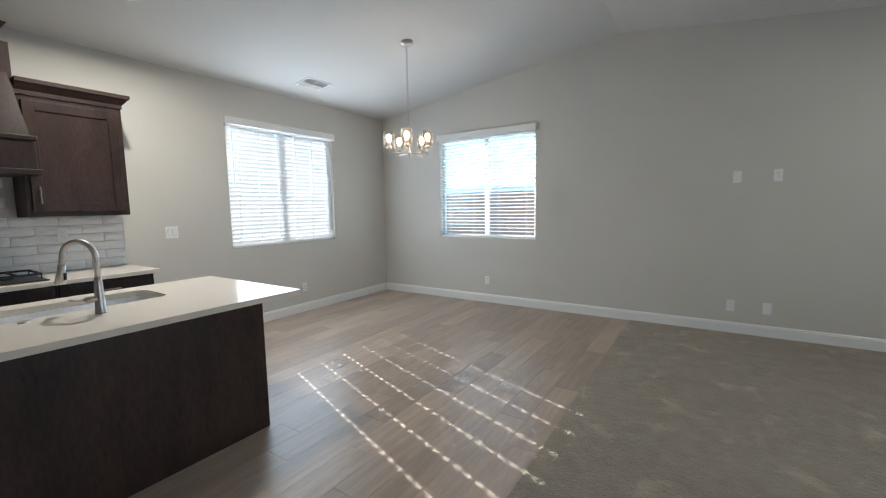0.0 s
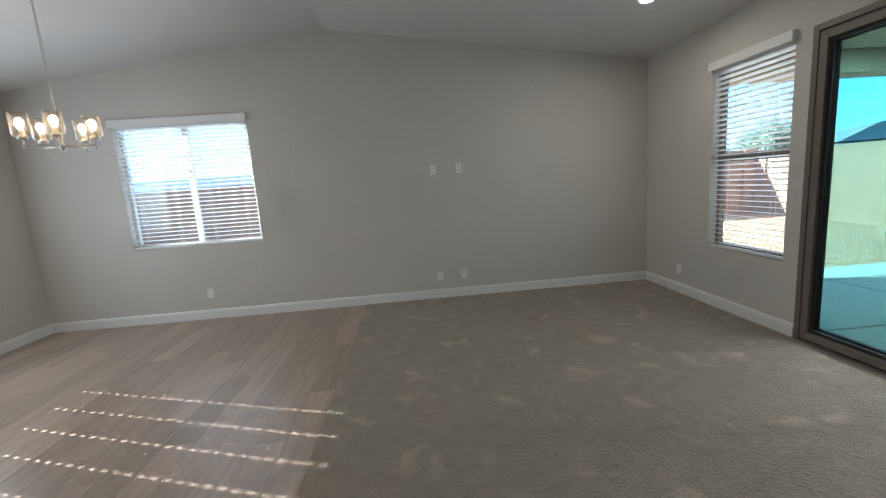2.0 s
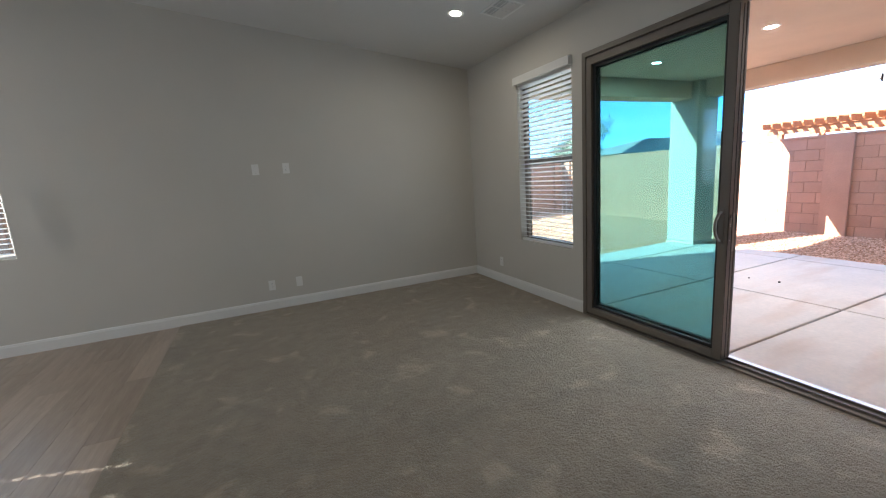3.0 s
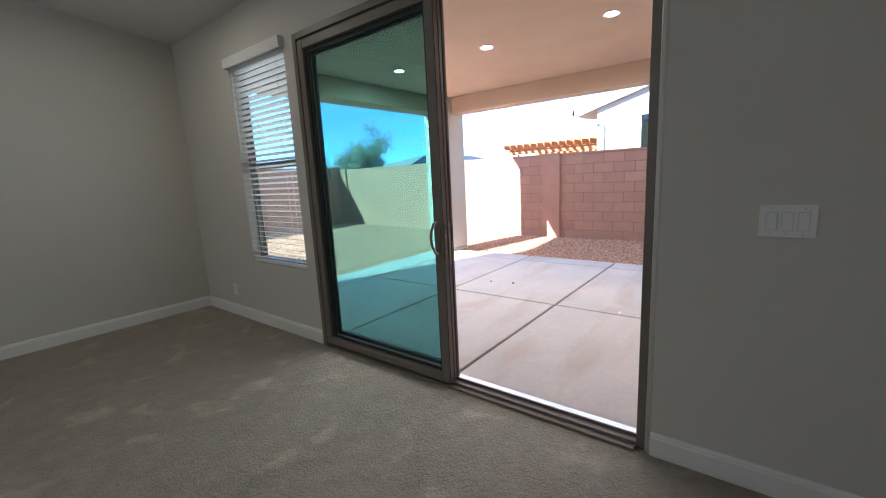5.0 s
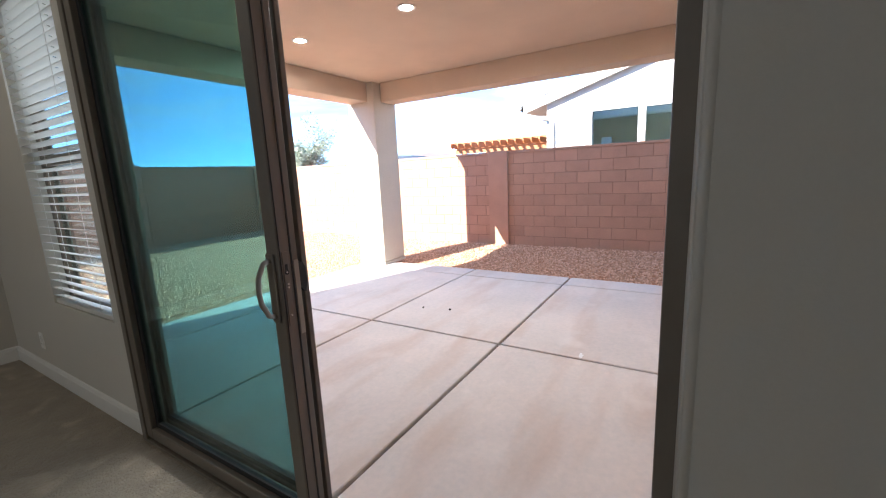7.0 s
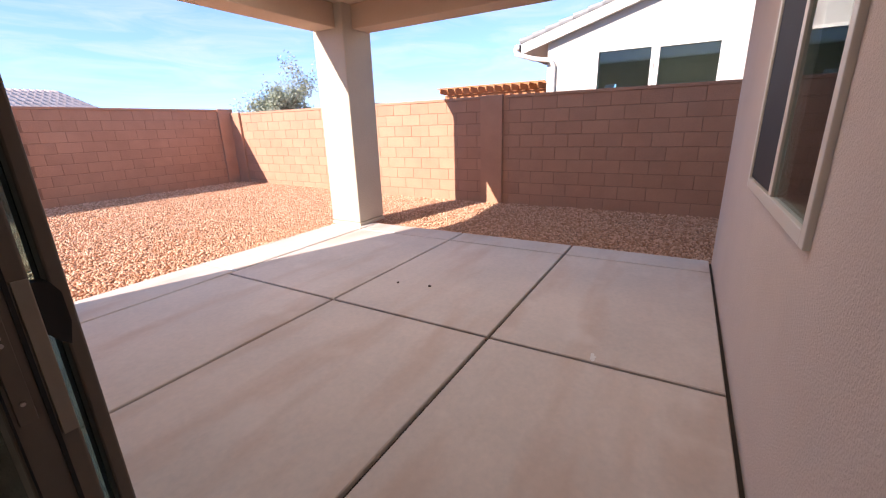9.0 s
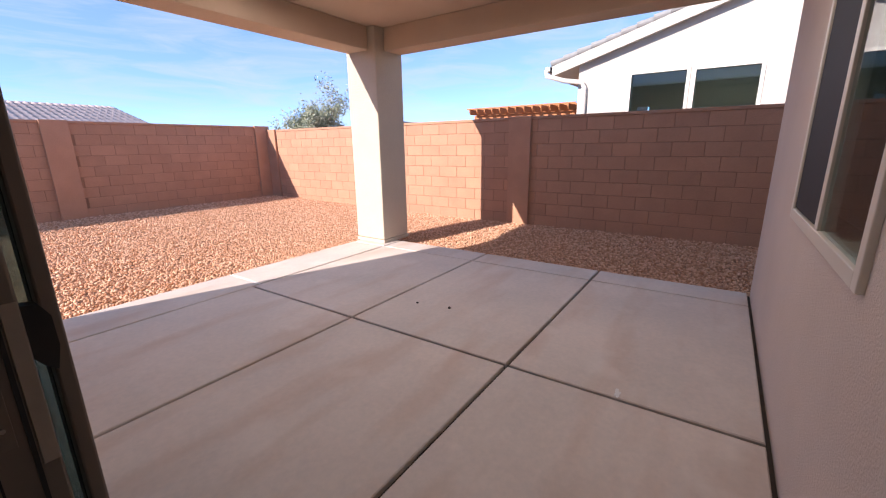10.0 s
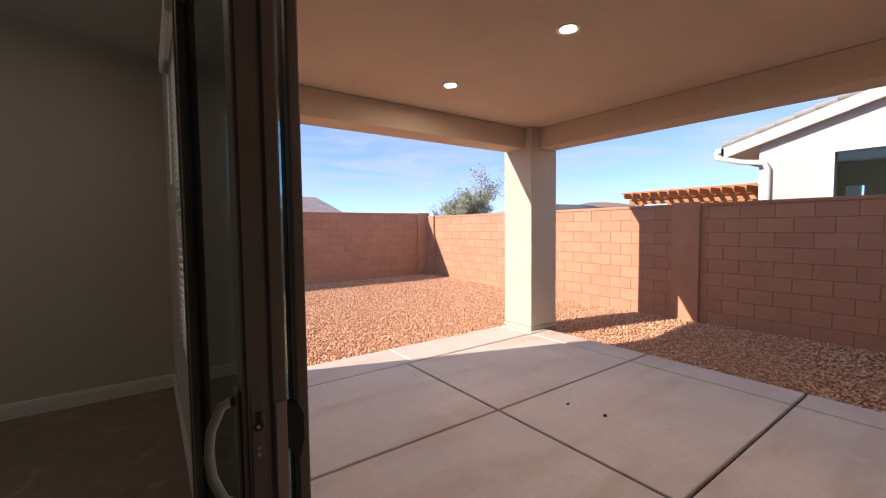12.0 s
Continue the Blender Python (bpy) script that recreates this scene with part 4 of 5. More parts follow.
def downlight(label, x, y, z, tilt, lens, r=0.082):
    d = thing("recessed_downlight", label, "downlight", group="recessed downlights")
    d.matrix_basis = pose(x, y, z, 0, tilt, 0)
    part("trim_ring", lathe(bmesh.new(), [(r, 0.0), (r, -0.006), (r - 0.008, -0.009), (r - 0.024, -0.007), (r - 0.034, -0.001)], 28), TRIM, d, smooth=True)
    part("lens", lathe(bmesh.new(), [(r - 0.032, -0.003), (0.0, -0.004)], 28), lens, d, "lit warm lens")


def vent(label, x, y, z, tilt, rz):
    v = thing("ceiling_vent", label, "air vent", group="ceiling vents")
    v.matrix_basis = pose(x, y, z, 0, tilt, 0) @ pose(0, 0, 0, 0, 0, rz)
    # grey backing carries the shade between the slats in its colour
    part("backing", bx(-0.16, -0.11, -0.002, 0.16, 0.11, 0.0), GAP_SHADE, v)
    for a in ((-0.18, -0.13, 0.18, -0.105), (-0.18, 0.105, 0.18, 0.13), (-0.18, -0.105, -0.155, 0.105), (0.155, -0.105, 0.18, 0.105), (-0.008, -0.105, 0.008, 0.105)):
        part("frame", bx(a[0], a[1], -0.008, a[2], a[3], 0.0), TRIM, v)
    me = finish(bx(-0.073, -0.014, -0.001, 0.073, 0.014, 0.001), "slat", TRIM)
    for sx in (-0.0815, 0.0815):
        for i in range(5):
            piece("slat", me, v, pose(sx, -0.084 + 0.042 * i, -0.009, 35 if i < 3 else -35, 0, 0))


for x, y, lens, lab in ((1.95, 4.45, LED_DIM, "lit recessed light in the ceiling above the carpet"), (-3.86, 2.0, LED, "lit recessed light in the ceiling above the kitchen")):
    z, tl = slope(x)
    downlight(lab, x, y, z, tl, lens)
for y in (4.72, 3.38, 2.04):
    downlight("lit recessed light in the patio ceiling", 5.08, y, SOFFIT, 0, LED_PATIO)
z, tl = slope(-4.35)
vent("white ceiling air vent near the closed blind", -4.36, 4.08, z, tl, 90)
z, tl = slope(2.27)
vent("white ceiling air vent near the patio door", 2.27, 4.14, z, tl, 90)


# ---- chandelier ----
def chandelier():
    zc, _ = slope(-2.95)
    c = thing("chandelier", "brushed nickel five-light chandelier with clear glass shades", "chandelier", (-2.95, 4.14, zc))
    part("canopy", lathe(bmesh.new(), [(0.0, -0.045), (0.02, -0.044), (0.055, -0.03), (0.065, -0.008), (0.066, 0.012), (0.0, 0.012)], 24), STEEL, c, smooth=True)
    bottom = 1.965 - zc
    zl, k = -0.045, 0
    stem_top = bottom + 0.33
    link = bmesh.new()
    pts = [(0.008 * math.cos(a), 0, 0.018 * math.sin(a)) for a in [2 * math.pi * i / 12 for i in range(13)]]
    tube(link, pts, 0.0022, 6)
    me = finish(link, "chain_link", STEEL, True)
    while zl - 0.03 > stem_top:
        piece("chain_link", me, c, pose(0, 0, zl - 0.014, 0, 0, 90 * (k % 2) + 20))
        zl -= 0.028
        k += 1
    part("stem", lathe(bmesh.new(), [(0.0, stem_top + 0.03), (0.008, stem_top + 0.02), (0.009, stem_top), (0.007, bottom + 0.06), (0.02, bottom + 0.05), (0.024, bottom + 0.02), (0.012, bottom), (0.0, bottom - 0.01)], 16), STEEL, c, smooth=True)
    for i in range(5):
        a = radians(72 * i + 14)
        ux, uy = math.cos(a), math.sin(a)
        r = 0.215
        arm = bmesh.new()
        tube(arm, [(0.015 * ux, 0.015 * uy, bottom + 0.03), (r * 0.5 * ux, r * 0.5 * uy, bottom + 0.03), (r * ux, r * uy, bottom + 0.03)], 0.006, 8)
        rod(arm, (r * ux, r * uy, bottom + 0.0), (r * ux, r * uy, bottom + 0.07), 0.007, seg=10)
        ob = part("arm", arm, STEEL, c, smooth=True)
        part("cup", lathe(bmesh.new(), [(0.0, bottom + 0.07), (0.03, bottom + 0.072), (0.032, bottom + 0.09), (0.02, bottom + 0.11), (0.018, bottom + 0.14), (0.0, bottom + 0.14)], 18, (r * ux, r * uy, 0)), STEEL, ob, smooth=True)
        part("shade", lathe(bmesh.new(), [(0.034, bottom + 0.088), (0.052, bottom + 0.094), (0.057, bottom + 0.105), (0.058, bottom + 0.255), (0.0555, bottom + 0.255), (0.0545, bottom + 0.107), (0.05, bottom + 0.097)], 24, (r * ux, r * uy, 0)), CLEAR, c, "clear glass cylinder shade", smooth=True)
        part("bulb", lathe(bmesh.new(), [(0.012, bottom + 0.14), (0.016, bottom + 0.155), (0.027, bottom + 0.185), (0.025, bottom + 0.205), (0.014, bottom + 0.222), (0.0, bottom + 0.226)], 16, (r * ux, r * uy, 0)), BULB, c, "lit warm bulb", smooth=True)


chandelier()


# ---- beyond the walls ----
def tiled_slope(bm, a, b, c, d, rows, cols, wave=0.1, step=0.07, mat=0):
    """A roof plane a-b (eave) to d-c (ridge) of curved tiles laid in courses."""
    a, b, c, d = map(Vector, (a, b, c, d))
    up = (b - a).cross(d - a).normalized()
    if up.z < 0:
        up = -up
    sub = 4
    prev = None
    for r in range(rows):
        for e in (0.0, 0.98):
            v = (r + e) / rows
            row = []
            for k in range(cols * sub + 1):
                u = k / (cols * sub)
                p = (a.lerp(b, u)).lerp(d.lerp(c, u), v)
                row.append(bm.verts.new(p + up * (wave * abs(math.sin(math.pi * k / sub + 0.3)) + step * (1 - e))))
            if prev:
                for k in range(cols * sub):
                    f = bm.faces.new((prev[k], prev[k + 1], row[k + 1], row[k]))
                    f.material_index = mat
            prev = row
    return bm


def hip_house(label, x0, x1, y0, eave, ridge, wall_mat, tile=ROOF_TILE, hip=1.1):
    """A low house with a hip roof whose long side faces the yard."""
    h = thing("neighbour_house", label, "house", ((x0 + x1) / 2, y0, ground_z(0, 30)))
    w, g = (x1 - x0) / 2, ground_z(0, 30)
    ze, zr, run = eave - g, ridge - g, 5.2
    part("wall", bx(-w + 0.5, 0.5, 0, w - 0.5, 9.9, ze), wall_mat, h)
    roof = bmesh.new()
    tiled_slope(roof, (-w, 0, ze), (w, 0, ze), (w - hip, run, zr), (-w + hip, run, zr), 8, int(2 * w / 0.42), 0.16, 0.09)
    tiled_slope(roof, (w, 0, ze), (w, 2 * run, ze), (w - hip, run + 0.1, zr), (w - hip, run, zr), 14, 24)
    tiled_slope(roof, (-w, 2 * run, ze), (-w, 0, ze), (-w + hip, run, zr), (-w + hip, run + 0.1, zr), 14, 24)
    tiled_slope(roof, (w, 2 * run, ze), (-w, 2 * run, ze), (-w + hip, run, zr), (w - hip, run, zr), 4, 20)
    part("roof", roof, tile, h, "curved tile hip roof", smooth=True)
    cap = bmesh.new()
    for k in range(int((2 * w - 2 * hip) / 0.4)):
        rod(cap, (-w + hip + 0.4 * k, run, zr + 0.03), (-w + hip + 0.4 * k + 0.38, run, zr + 0.045), 0.11, 0.09, 8)
    part("ridge_caps", cap, tile, h)
    part("fascia", bx(-w, -0.03, ze - 0.2, w, -0.001, ze), wall_mat, h)


hip_house("low neighbouring house with a pink clay tile hip roof", -4.0, 16.7, 35.0, 2.5, 4.3, WHITE_STUCCO)
hip_house("far low house with a grey tile hip roof", 41.0, 74.0, 38.0, 2.6, 4.75, WHITE_STUCCO, GREY_TILE, 11.0)
hip_house("low neighbouring house with a clay tile roof beyond the gable window", -30.0, -12.0, 35.0, 2.2, 3.4, WHITE_STUCCO)


def east_house():
    X, Y1, Y0 = 13.0, 4.6, -7.5
    g = ground_z(13, 3)
    h = thing("neighbour_house", "white stucco neighbouring house with a gable and two windows", "house", (X, Y1, g))
    top = 3.02 - g
    pitch = 0.3
    mid = (Y0 - Y1) / 2
    wins = [(3.45, 2.4, 1.25, 2.72), (2.24, 1.18, 1.25, 2.7)]
    holes = [(b - Y1, a - Y1, z0 - g, z1 - g) for a, b, z0, z1 in wins]
    bm = wall_mesh(Y0 - Y1, 0, 0, top, holes, 0.0, 0.2, "y", [0, 0])
    bm.faces.new([bm.verts.new(p) for p in ((0, 0, top), (0, Y0 - Y1, top), (0, mid, top - pitch * mid))])
    part("wall", bm, [WHITE_STUCCO, WHITE_STUCCO], h)
    part("side_wall", bx(0.2, -0.2, 0, 9, 0, top), WHITE_STUCCO, h)
    rear = wall_mesh(Y0 - Y1, -0.2, 0, top, [(3.68 - Y1, 4.02 - Y1, 1.2 - g, 2.36 - g)], 4.4, 4.5, "y", [0, 0])
    part("rear_room", rear, [ROOM_PAINT, ROOM_PAINT], h)
    part("room_floor", bx(0.2, Y0 - Y1, 0, 4.4, -0.2, 0.1), ROOM_PAINT, h)
    part("room_ceiling", bx(0.2, Y0 - Y1, top - 0.05, 4.4, -0.2, top), ROOM_PAINT, h)
    for (u0, u1, z0, z1) in holes:
        f = part("window", bx(-0.03, u0 - 0.06, z1, 0.05, u1 + 0.06, z1 + 0.06), GUTTER, h)
        part("sill", bx(-0.03, u0 - 0.06, z0 - 0.06, 0.05, u1 + 0.06, z0), GUTTER, f)
        for a in (u0 - 0.06, u1):
            part("casing", bx(-0.03, a, z0, 0.05, a + 0.06, z1), GUTTER, f)
        pane = part("pane", bx(0.06, u0, z0, 0.066, u1, z1), GLASS, f)
        pane.visible_shadow = False
    # roof: one slope down to the north eave, with an overhang over the gable
    ov, oe = 0.2, 0.62
    roof = bmesh.new()
    zr, ze = top - pitch * mid + 0.22, top - pitch * oe + 0.22
    tiled_slope(roof, (-ov, oe, ze), (9, oe, ze), (9, mid, zr), (-ov, mid, zr), 16, 28, 0.045, 0.04)
    tiled_slope(roof, (9, 2 * mid - oe, ze), (-ov, 2 * mid - oe, ze), (-ov, mid, zr), (9, mid, zr), 8, 20, 0.045, 0.04)
    part("roof", roof, GREY_TILE, h, "grey tile roof", smooth=False)
    ra = bmesh.new()
    for s in (0, 1):
        ye = oe if s == 0 else 2 * mid - oe
        vs = [ra.verts.new((x, y, z)) for x in (-ov, -ov + 0.05) for y, z in ((ye, ze - 0.02), (mid, zr - 0.02), (mid, zr - 0.24), (ye, ze - 0.24))]
        for f in ((0, 1, 2, 3), (4, 5, 6, 7), (0, 1, 5, 4), (2, 3, 7, 6), (0, 3, 7, 4), (1, 2, 6, 5)):
            ra.faces.new([vs[i] for i in f])
    part("rake_board", ra, WHITE_STUCCO, h)
    for s in (0, 1):
        ye = oe if s == 0 else 2 * mid - oe
        n = 22
        for k in range(n):
            u, v = k / n, (k + 1) / n
            a = (-ov + 0.06, ye + (mid - ye) * u, ze + (zr - ze) * u + 0.05)
            b = (-ov + 0.06, ye + (mid - ye) * v, ze + (zr - ze) * v + 0.025)
            part("rake_tile", rod(bmesh.new(), a, b, 0.075, 0.065, 10), GREY_TILE, h, smooth=False)
    so = bmesh.new()
    vs = [so.verts.new(p) for p in ((-ov + 0.05, oe - 0.02, ze - 0.22), (9, oe - 0.02, ze - 0.22), (9, mid, zr - 0.22), (-ov + 0.05, mid, zr - 0.22))]
    so.faces.new(vs)
    vs = [so.verts.new(p) for p in ((-ov + 0.05, 2 * mid - oe, ze - 0.22), (9, 2 * mid - oe, ze - 0.22), (9, mid, zr - 0.22), (-ov + 0.05, mid, zr - 0.22))]
    so.faces.new(vs)
    part("soffit", so, WHITE_STUCCO, h)
    part("eave_board", bx(-ov, oe - 0.04, ze - 0.24, 9, oe, ze - 0.02), WHITE_STUCCO, h)
    gu = part("gutter", bx(-ov - 0.02, oe + 0.001, ze - 0.12, 9, oe + 0.12, ze - 0.01, bevel=0.02), GUTTER, h)
    part("downspout", tube(bmesh.new(), [(-0.3, oe + 0.06, ze - 0.1), (-0.3, oe + 0.05, ze - 0.22), (-0.24, 0.25, ze - 0.36), (-0.1, -0.1, ze - 0.4), (-0.07, -0.16, ze - 0.52), (-0.07, -0.16, 0.1)], 0.055, 10), GUTTER, gu, "white downspout", smooth=True)


east_house()


def pergola():
    x0, x1, y0, y1, z = 14.6, 17.4, 5.2, 8.3, 2.02
    g = ground_z(15, 7)
    p = thing("pergola", "orange stained wooden pergola behind the block wall", "pergola", (x0, y0, g))
    L, D, H = y1 - y0, x1 - x0, z - g
    for x in (0.2, D - 0.2):
        for y in (0.25, L - 0.25):
            part("post", bx(x - 0.07, y - 0.07, 0, x + 0.07, y + 0.07, H), CEDAR, p)
        part("beam", bx(x - 0.035, -0.1, H + 0.0005, x + 0.035, L + 0.1, H + 0.17), CEDAR, p)
    n = 13
    for i in range(n):
        y = 0.02 + (L - 0.04) * i / (n - 1)
        r = bmesh.new()
        pts = [(-0.35, 0.07), (-0.28, 0.0), (D + 0.28, 0.0), (D + 0.35, 0.07), (D + 0.35, 0.15), (-0.35, 0.15)]
        a = [r.verts.new((x, y - 0.02, H + 0.171 + zz)) for x, zz in pts]
        b = [r.verts.new((x, y + 0.02, H + 0.171 + zz)) for x, zz in pts]
        r.faces.new(a)
        r.faces.new(b)
        for k in range(6):
            j = (k + 1) % 6
            r.faces.new((a[k], a[j], b[j], b[k]))
        part("rafter", r, CEDAR, p)
    for i in range(9):
        x = -0.2 + (D + 0.4) * i / 8
        part("purlin", bx(x - 0.02, -0.15, H + 0.3215, x + 0.02, L + 0.15, H + 0.36), CEDAR, p)


pergola()


def tree(at, height, lean):
    g = ground_z(at[0], at[1])
    t = thing("desert_tree", "airy grey-green desert tree behind the block wall", "tree", (at[0], at[1], g))
    rng = random.Random(11)
    wood, leaves, faces = bmesh.new(), [], []
    ends = []

    def grow(p, d, length, r, depth):
        pts, rad = [p.copy()], [r]
        for k in range(4):
            d = (d + Vector((rng.uniform(-0.18, 0.18), rng.uniform(-0.18, 0.18), rng.uniform(-0.02, 0.12)))).normalized()
            p = p + d * length / 4
            pts.append(p.copy())
            rad.append(r * (1 - 0.14 * (k + 1)))
            if depth <= 2:
                ends.append((p.copy(), d.copy(), depth))
        tube(wood, pts, rad, 6 if depth < 2 else 8)
        if depth:
            for _ in range(rng.randint(4, 5)):
                s = rng.uniform(0.35, 1.0)
                q = pts[0].lerp(pts[-1], s) if s < 0.95 else pts[-1]
                nd = (d + Vector((rng.uniform(-1.1, 1.0), rng.uniform(-1.0, 1.0), rng.uniform(-0.1, 0.6)))).normalized()
                grow(q, nd, length * rng.uniform(0.62, 0.92), rad[-1] * 0.7, depth - 1)

    for sx, sy, share in ((lean[0], lean[1], 0.3), (-lean[0] * 0.9, -lean[1] * 0.9, 0.21), (0.05, 0.1, 0.22), (-lean[0] * 0.3, -lean[1] * 0.3, 0.25)):
        grow(Vector((sx * 0.2, sy * 0.2, 0)), Vector((sx, sy, 1)).normalized(), height * share, height * 0.012 * share / 0.3, 3)
    part("trunk", wood, BARK, t, "thin grey branching trunk", smooth=True)
    verts, faces = [], []
    for p, d, depth in ends:
        for _ in range(7 if depth < 2 else 3):
            c = p + Vector((rng.gauss(0, 0.12), rng.gauss(0, 0.12), rng.gauss(0, 0.12)))
            a = Vector((rng.uniform(-1, 1), rng.uniform(-1, 1), rng.uniform(-0.4, 1))).normalized()
            b = a.cross(Vector((rng.uniform(-1, 1), rng.uniform(-1, 1), rng.uniform(-1, 1)))).normalized()
            l, w = rng.uniform(0.06, 0.12), rng.uniform(0.02, 0.034)
            i = len(verts)
            verts += [c - a * l, c + b * w, c + a * l, c - b * w]
            faces.append((i, i + 1, i + 2, i + 3))
    me = bpy.data.meshes.new("crown")
    me.from_pydata([tuple(v) for v in verts], [], faces)
    me.materials.append(LEAF)
    ob = new("crown", me)
    ob.parent = t
    ob["label"] = "sparse crown of small grey-green leaves"


tree((18.9, 21.4), 6.8, (0.22, -0.17))

bm = bmesh.new()
rng = random.Random(4)
ring = []
for k in range(181):
    a = radians(-120 + 240 * k / 180)
    r = 420
    z = 9 + 16 * max(0, noise.noise(Vector((k * 0.07, 3.1, 0)))) + 5 * noise.noise(Vector((k * 0.31, 7.7, 0))) + 15 * math.exp(-((k - 107) / 7) ** 2)
    x, y = r * math.sin(a + 0.6), r * math.cos(a + 0.6)
    ring.append([bm.verts.new((x, y, -2)), bm.verts.new((x * 1.06, y * 1.06, max(1, z) * 0.6)), bm.verts.new((x * 1.15, y * 1.15, max(2, z)))])
for a, b in zip(ring, ring[1:]):
    for i in range(2):
        bm.faces.new((a[i], b[i], b[i + 1], a[i + 1]))
tagged(part("backdrop_hills", bm, HILL, smooth=True), "low brown desert hills on the horizon", "hills", kind="structure")


# ---- small litter on the slab ----
for x, y, r in ((5.41, 3.61, 0.014), (5.46, 3.31, 0.017)):
    p = thing("pebble", "small dark pebble lying on the patio slab", "pebble", (x, y, SLAB), group="pebbles on the slab")
    b = bmesh.new()
    bmesh.ops.create_icosphere(b, subdivisions=1, radius=r)
    for v in b.verts:
        v.co = Vector((v.co.x * random.uniform(0.8, 1.3), v.co.y * random.uniform(0.7, 1.1), max(v.co.z, -r * 0.5) * 0.7 + r * 0.35))
    part("stone", b, JOINT, p)


chip = thing("plaster_splash", "small white plaster splash dried on the slab", "plaster splash", (4.945, 1.866, SLAB))
b = bmesh.new()
for u, v, r in ((0.0, 0.0, 0.022), (0.03, 0.008, 0.014), (-0.026, -0.006, 0.012)):
    top = [b.verts.new((u + 1.5 * r * math.cos(k * 0.9) * (0.8 + 0.2 * (k % 2)), v + r * math.sin(k * 0.9) * (1 - 0.2 * (k % 3)), 0.002)) for k in range(7)]
    low = [b.verts.new((q.co.x * 1.05, q.co.y * 1.05, 0.0)) for q in top]
    b.faces.new(top)
    for k in range(7):
        j = (k + 1) % 7
        b.faces.new((top[k], top[j], low[j], low[k]))
part("splash", b, TRIM, chip)


# ---- gravel ----
def gravel(name, label, rects, size):
    rs = np.random.RandomState(5)
    b = bmesh.new()
    bmesh.ops.create_icosphere(b, subdivisions=1, radius=1.0)
    base = np.array([v.co[:] for v in b.verts])
    tris = np.array([[v.index for v in f.verts] for f in b.faces])
    b.free()
    pts = []
    for x0, y0, x1, y1, spacing in rects:
        xs, ys = np.meshgrid(np.arange(x0 + spacing / 2, x1, spacing), np.arange(y0 + spacing / 2, y1, spacing))
        q = np.stack([xs.ravel(), ys.ravel()], 1)
        q += rs.uniform(-0.48, 0.48, q.shape) * spacing
        q = q[(q[:, 0] > x0 + 0.01) & (q[:, 0] < x1 - 0.01) & (q[:, 1] > y0 + 0.01) & (q[:, 1] < y1 - 0.01)]
        pts.append(q)
    pts = np.concatenate(pts)
    n, m = len(pts), len(base)
    z = np.array([ground_z(x, y) for x, y in pts]) + rs.uniform(-0.012, 0.012, n)
    sc = size * rs.uniform(0.55, 1.35, (n, 1, 1)) * rs.uniform([0.8, 0.7, 0.55], [1.25, 1.05, 0.85], (n, 3))[:, None, :]
    v = base[None] * (1 + rs.uniform(-0.28, 0.28, (n, m, 1))) * sc
    a, t = rs.uniform(0, 2 * math.pi, n), rs.uniform(-0.6, 0.6, n)
    ct, st = np.cos(t)[:, None], np.sin(t)[:, None]
    y1, z1 = v[:, :, 1] * ct - v[:, :, 2] * st, v[:, :, 1] * st + v[:, :, 2] * ct
    ca, sa = np.cos(a)[:, None], np.sin(a)[:, None]
    x2, y2 = v[:, :, 0] * ca - y1 * sa, v[:, :, 0] * sa + y1 * ca
    co = np.stack([x2 + pts[:, 0:1], y2 + pts[:, 1:2], z1 + z[:, None]], 2).reshape(-1, 3)
    fs = (tris[None] + (np.arange(n) * m)[:, None, None]).reshape(-1, 3)
    me = bpy.data.meshes.new(name)
    me.vertices.add(len(co))
    me.vertices.foreach_set("co", co.ravel())
    me.loops.add(fs.size)
    me.loops.foreach_set("vertex_index", fs.ravel().astype(np.int32))
    me.polygons.add(len(fs))
    me.polygons.foreach_set("loop_start", np.arange(0, fs.size, 3, dtype=np.int32))
    me.update(calc_edges=True)
    me.materials.append(GRAVEL)
    tagged(new(name, me), label, "gravel", kind="stuff")


gravel("gravel", "loose reddish crushed gravel covering the yard", [(E + T + 0.02, 5.87, FX - 0.005, 9.0, 0.027), (E + T + 0.02, 9.0, FX - 0.005, FY - 0.005, 0.032), (7.22, 0.9, FX - 0.005, 5.87, 0.027), (7.22, -2.5, FX - 0.005, 0.9, 0.042)], 0.0146)


# ---- pieces of the floor, patio, backsplash and walls ----
def slab_piece(parent, name, x0, y0, x1, y1, z, mat, thick, ease):
    b = bmesh.new()
    o = [b.verts.new(p) for p in ((x0, y0, z - ease), (x1, y0, z - ease), (x1, y1, z - ease), (x0, y1, z - ease))]
    i = [b.verts.new(p) for p in ((x0 + ease, y0 + ease, z), (x1 - ease, y0 + ease, z), (x1 - ease, y1 - ease, z), (x0 + ease, y1 - ease, z))]
    u = [b.verts.new(p) for p in ((x0, y0, z - thick), (x1, y0, z - thick), (x1, y1, z - thick), (x0, y1, z - thick))]
    b.faces.new(i)
    for k in range(4):
        j = (k + 1) % 4
        b.faces.new((i[k], i[j], o[j], o[k]))
        b.faces.new((o[k], o[j], u[j], u[k]))
    return part(name, b, mat, parent)


for c, d in zip(SEAMS_Y, SEAMS_Y[1:]):
    # the strip along the gravel is cut a hand's width further on
    cuts = SEAMS_X if d < 5.8 else [SEAMS_X[0], 4.98, *SEAMS_X[2:]]
    for a, b in zip(cuts, cuts[1:]):
        slab_piece(slab, "concrete_panel", a + 0.012, c + 0.012, b - (0.012 if b < 7 else 0), d - (0.012 if d < 5.8 else 0), SLAB, CONCRETE, 0.1, 0.006)


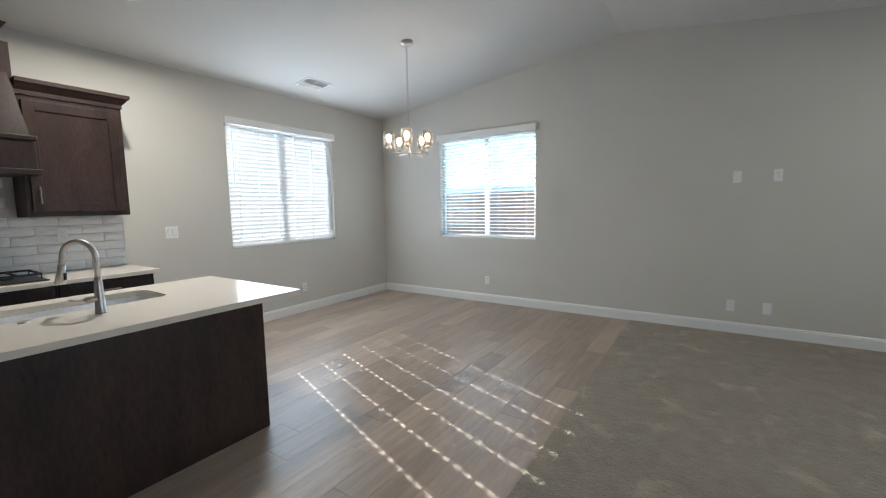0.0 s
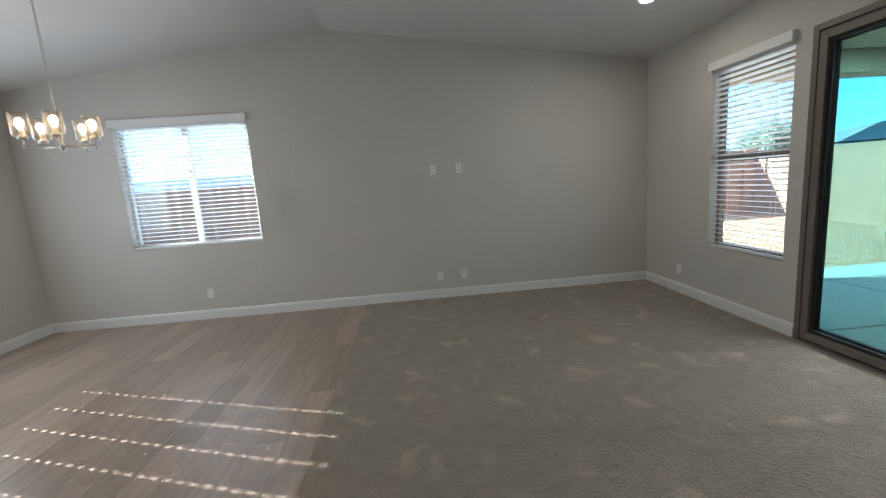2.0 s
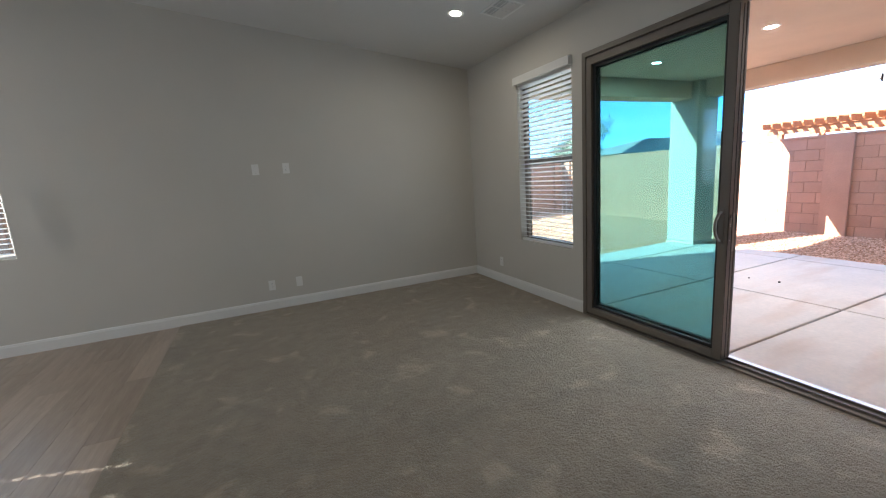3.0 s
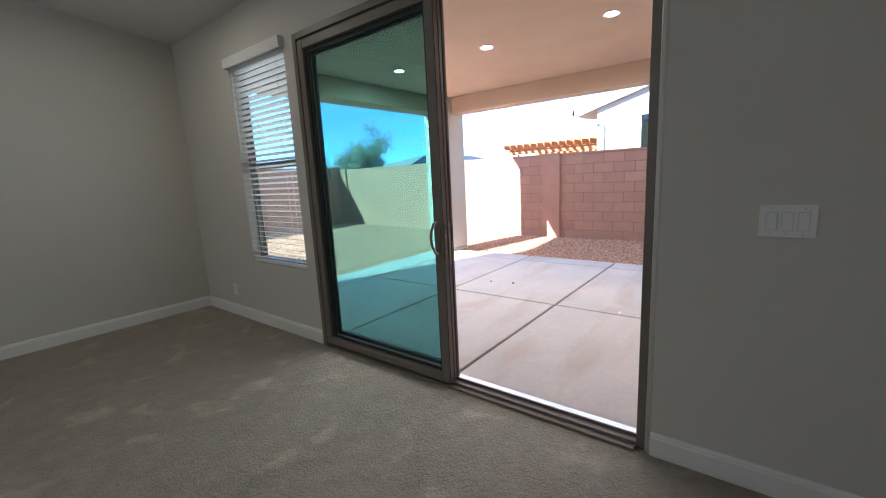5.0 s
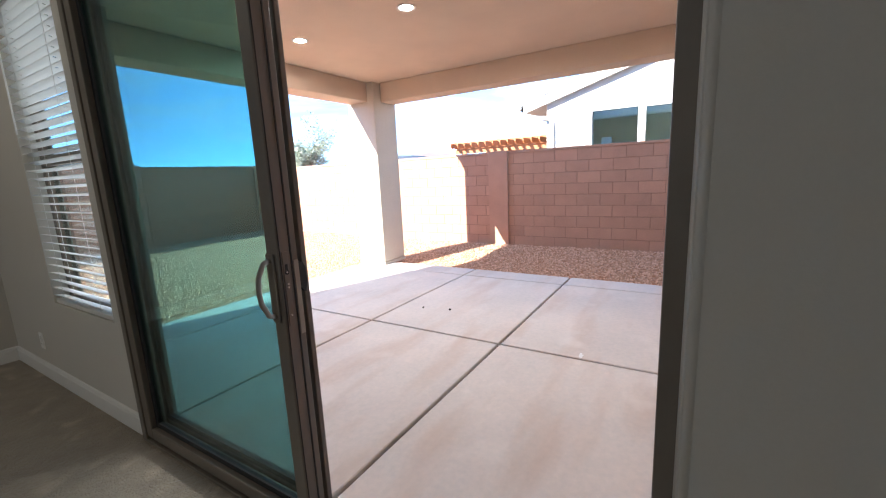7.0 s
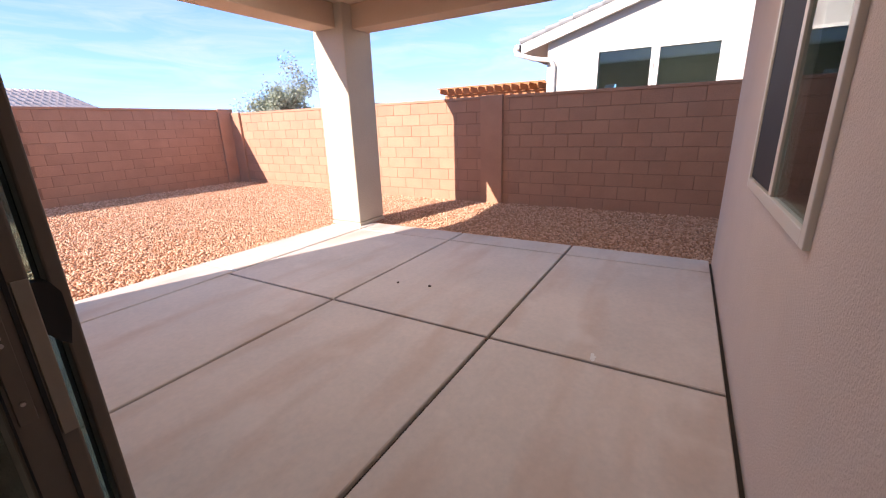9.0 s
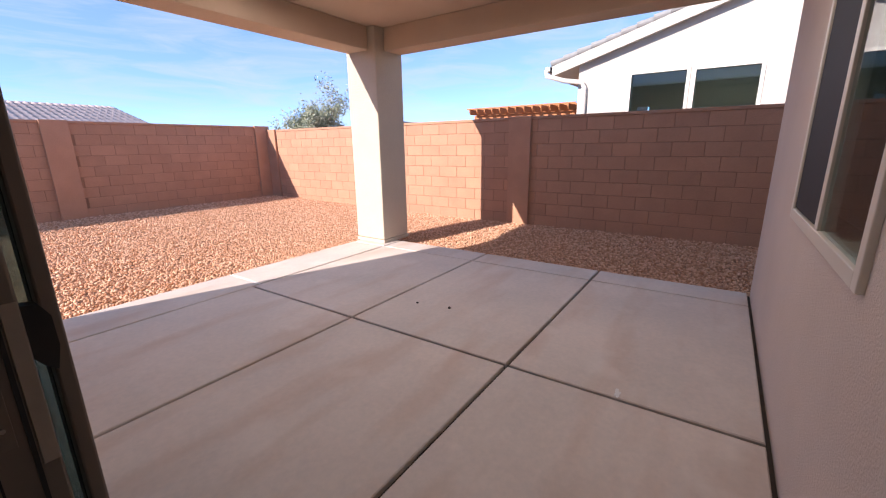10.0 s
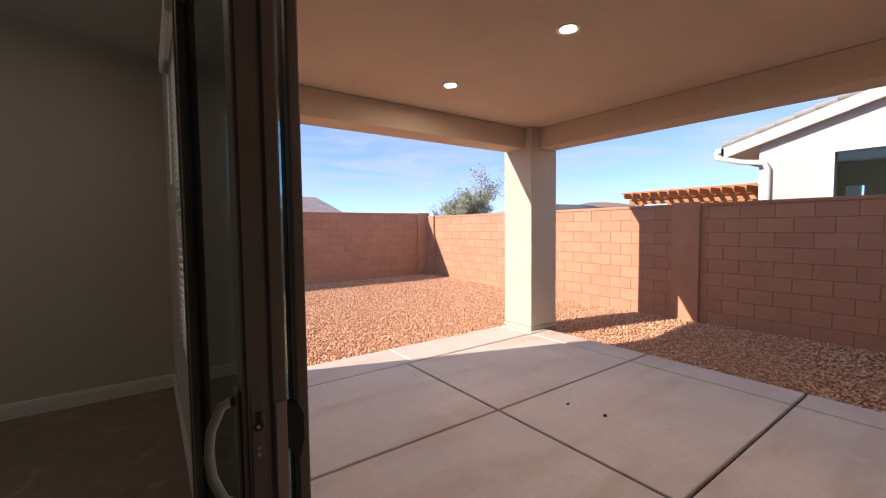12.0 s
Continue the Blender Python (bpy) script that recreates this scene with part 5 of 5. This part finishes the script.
# thin white strip set just below the slab's surface
setting("trim_joint_filler", bx(4.973, 5.3, SLAB - 0.02, 4.987, 5.845, SLAB - 0.002), TRIM, "thin white strip in the joint of the patio edge", "joint filler")


def plank_mesh(x, y):
    b = bmesh.new()
    w, l, e, t = x / 2 - 0.0006, y / 2 - 0.0006, 0.0006, 0.008
    i = [b.verts.new(p) for p in ((-w + e, -l + e, 0), (w - e, -l + e, 0), (w - e, l - e, 0), (-w + e, l - e, 0))]
    o = [b.verts.new(p) for p in ((-w, -l, -e), (w, -l, -e), (w, l, -e), (-w, l, -e))]
    u = [b.verts.new(p) for p in ((-w, -l, -t), (w, -l, -t), (w, l, -t), (-w, l, -t))]
    b.faces.new(i)
    for k in range(4):
        j = (k + 1) % 4
        b.faces.new((i[k], i[j], o[j], o[k]))
        b.faces.new((o[k], o[j], u[j], u[k]))
    return finish(b, "plank", PLANK)


PW, PL = (CARPET_X - W) / 20, 0.915
PLANK_MESH = plank_mesh(PW, PL)
cut_meshes = {}
for i in range(20):
    x = W + PW * (i + 0.5)
    y = S - (0.31 * i) % PL - random.choice((0, 0.08))
    while y < N:
        a, b = max(y, S), min(y + PL, N)
        if b - a > 0.03:
            key = round(b - a, 3)
            if key not in cut_meshes:
                cut_meshes[key] = PLANK_MESH if abs(b - a - PL) < 1e-6 else plank_mesh(PW, b - a)
            piece("plank", cut_meshes[key], floor, pose(x, (a + b) / 2, random.uniform(-0.0004, 0.0006)))
        y += PL


def tile_mesh(w, h):
    """A pillowed tile on a plane facing +x: y along it."""
    b = bmesh.new()
    rows = []
    for i, u in enumerate((-1, -0.9, -0.4, 0.1, 0.5, 0.9, 1)):
        row = []
        for j, v in enumerate((-1, -0.8, 0, 0.8, 1)):
            edge = abs(u) == 1 or abs(v) == 1
            row.append(b.verts.new((0.0 if edge else 0.007 + random.uniform(-0.004, 0.004), u * w / 2, v * h / 2)))
        rows.append(row)
    for i in range(6):
        for j in range(4):
            b.faces.new((rows[i][j], rows[i + 1][j], rows[i + 1][j + 1], rows[i][j + 1]))
    return finish(b, "tile", TILE, True)


TW, TH = 0.302, 0.078
tiles = [tile_mesh(TW - 0.004, TH - 0.004) for _ in range(4)]
for r in range(10):
    z = BC + 0.004 + TH * (r + 0.5)
    y = 2.168 - (TW / 2 if r % 2 else 0)
    if r % 2:
        if z < 1.41:
            piece("tile", tile_mesh(TW / 2 - 0.004, TH - 0.004), backsplash, pose(W + 0.0061, 2.168 - TW / 4, z))
    while y - TW > -0.2:
        yc = y - TW / 2
        if z + TH / 2 < 1.414 or (yc + TW / 2 < 1.47 and z + TH / 2 < 1.734):
            piece("tile", random.choice(tiles), backsplash, pose(W + 0.0061, yc, z))
        y -= TW
plate("outlet", "white outlet on the tiled backsplash", (W + 0.013, 1.73, 1.234), 90)

lay_blocks(fence_e, 12.1, FENCE_TOP, EP)
lay_blocks(fence_n, 18.45, FENCE_TOP + 0.09, [18.45 - u for u in NP])
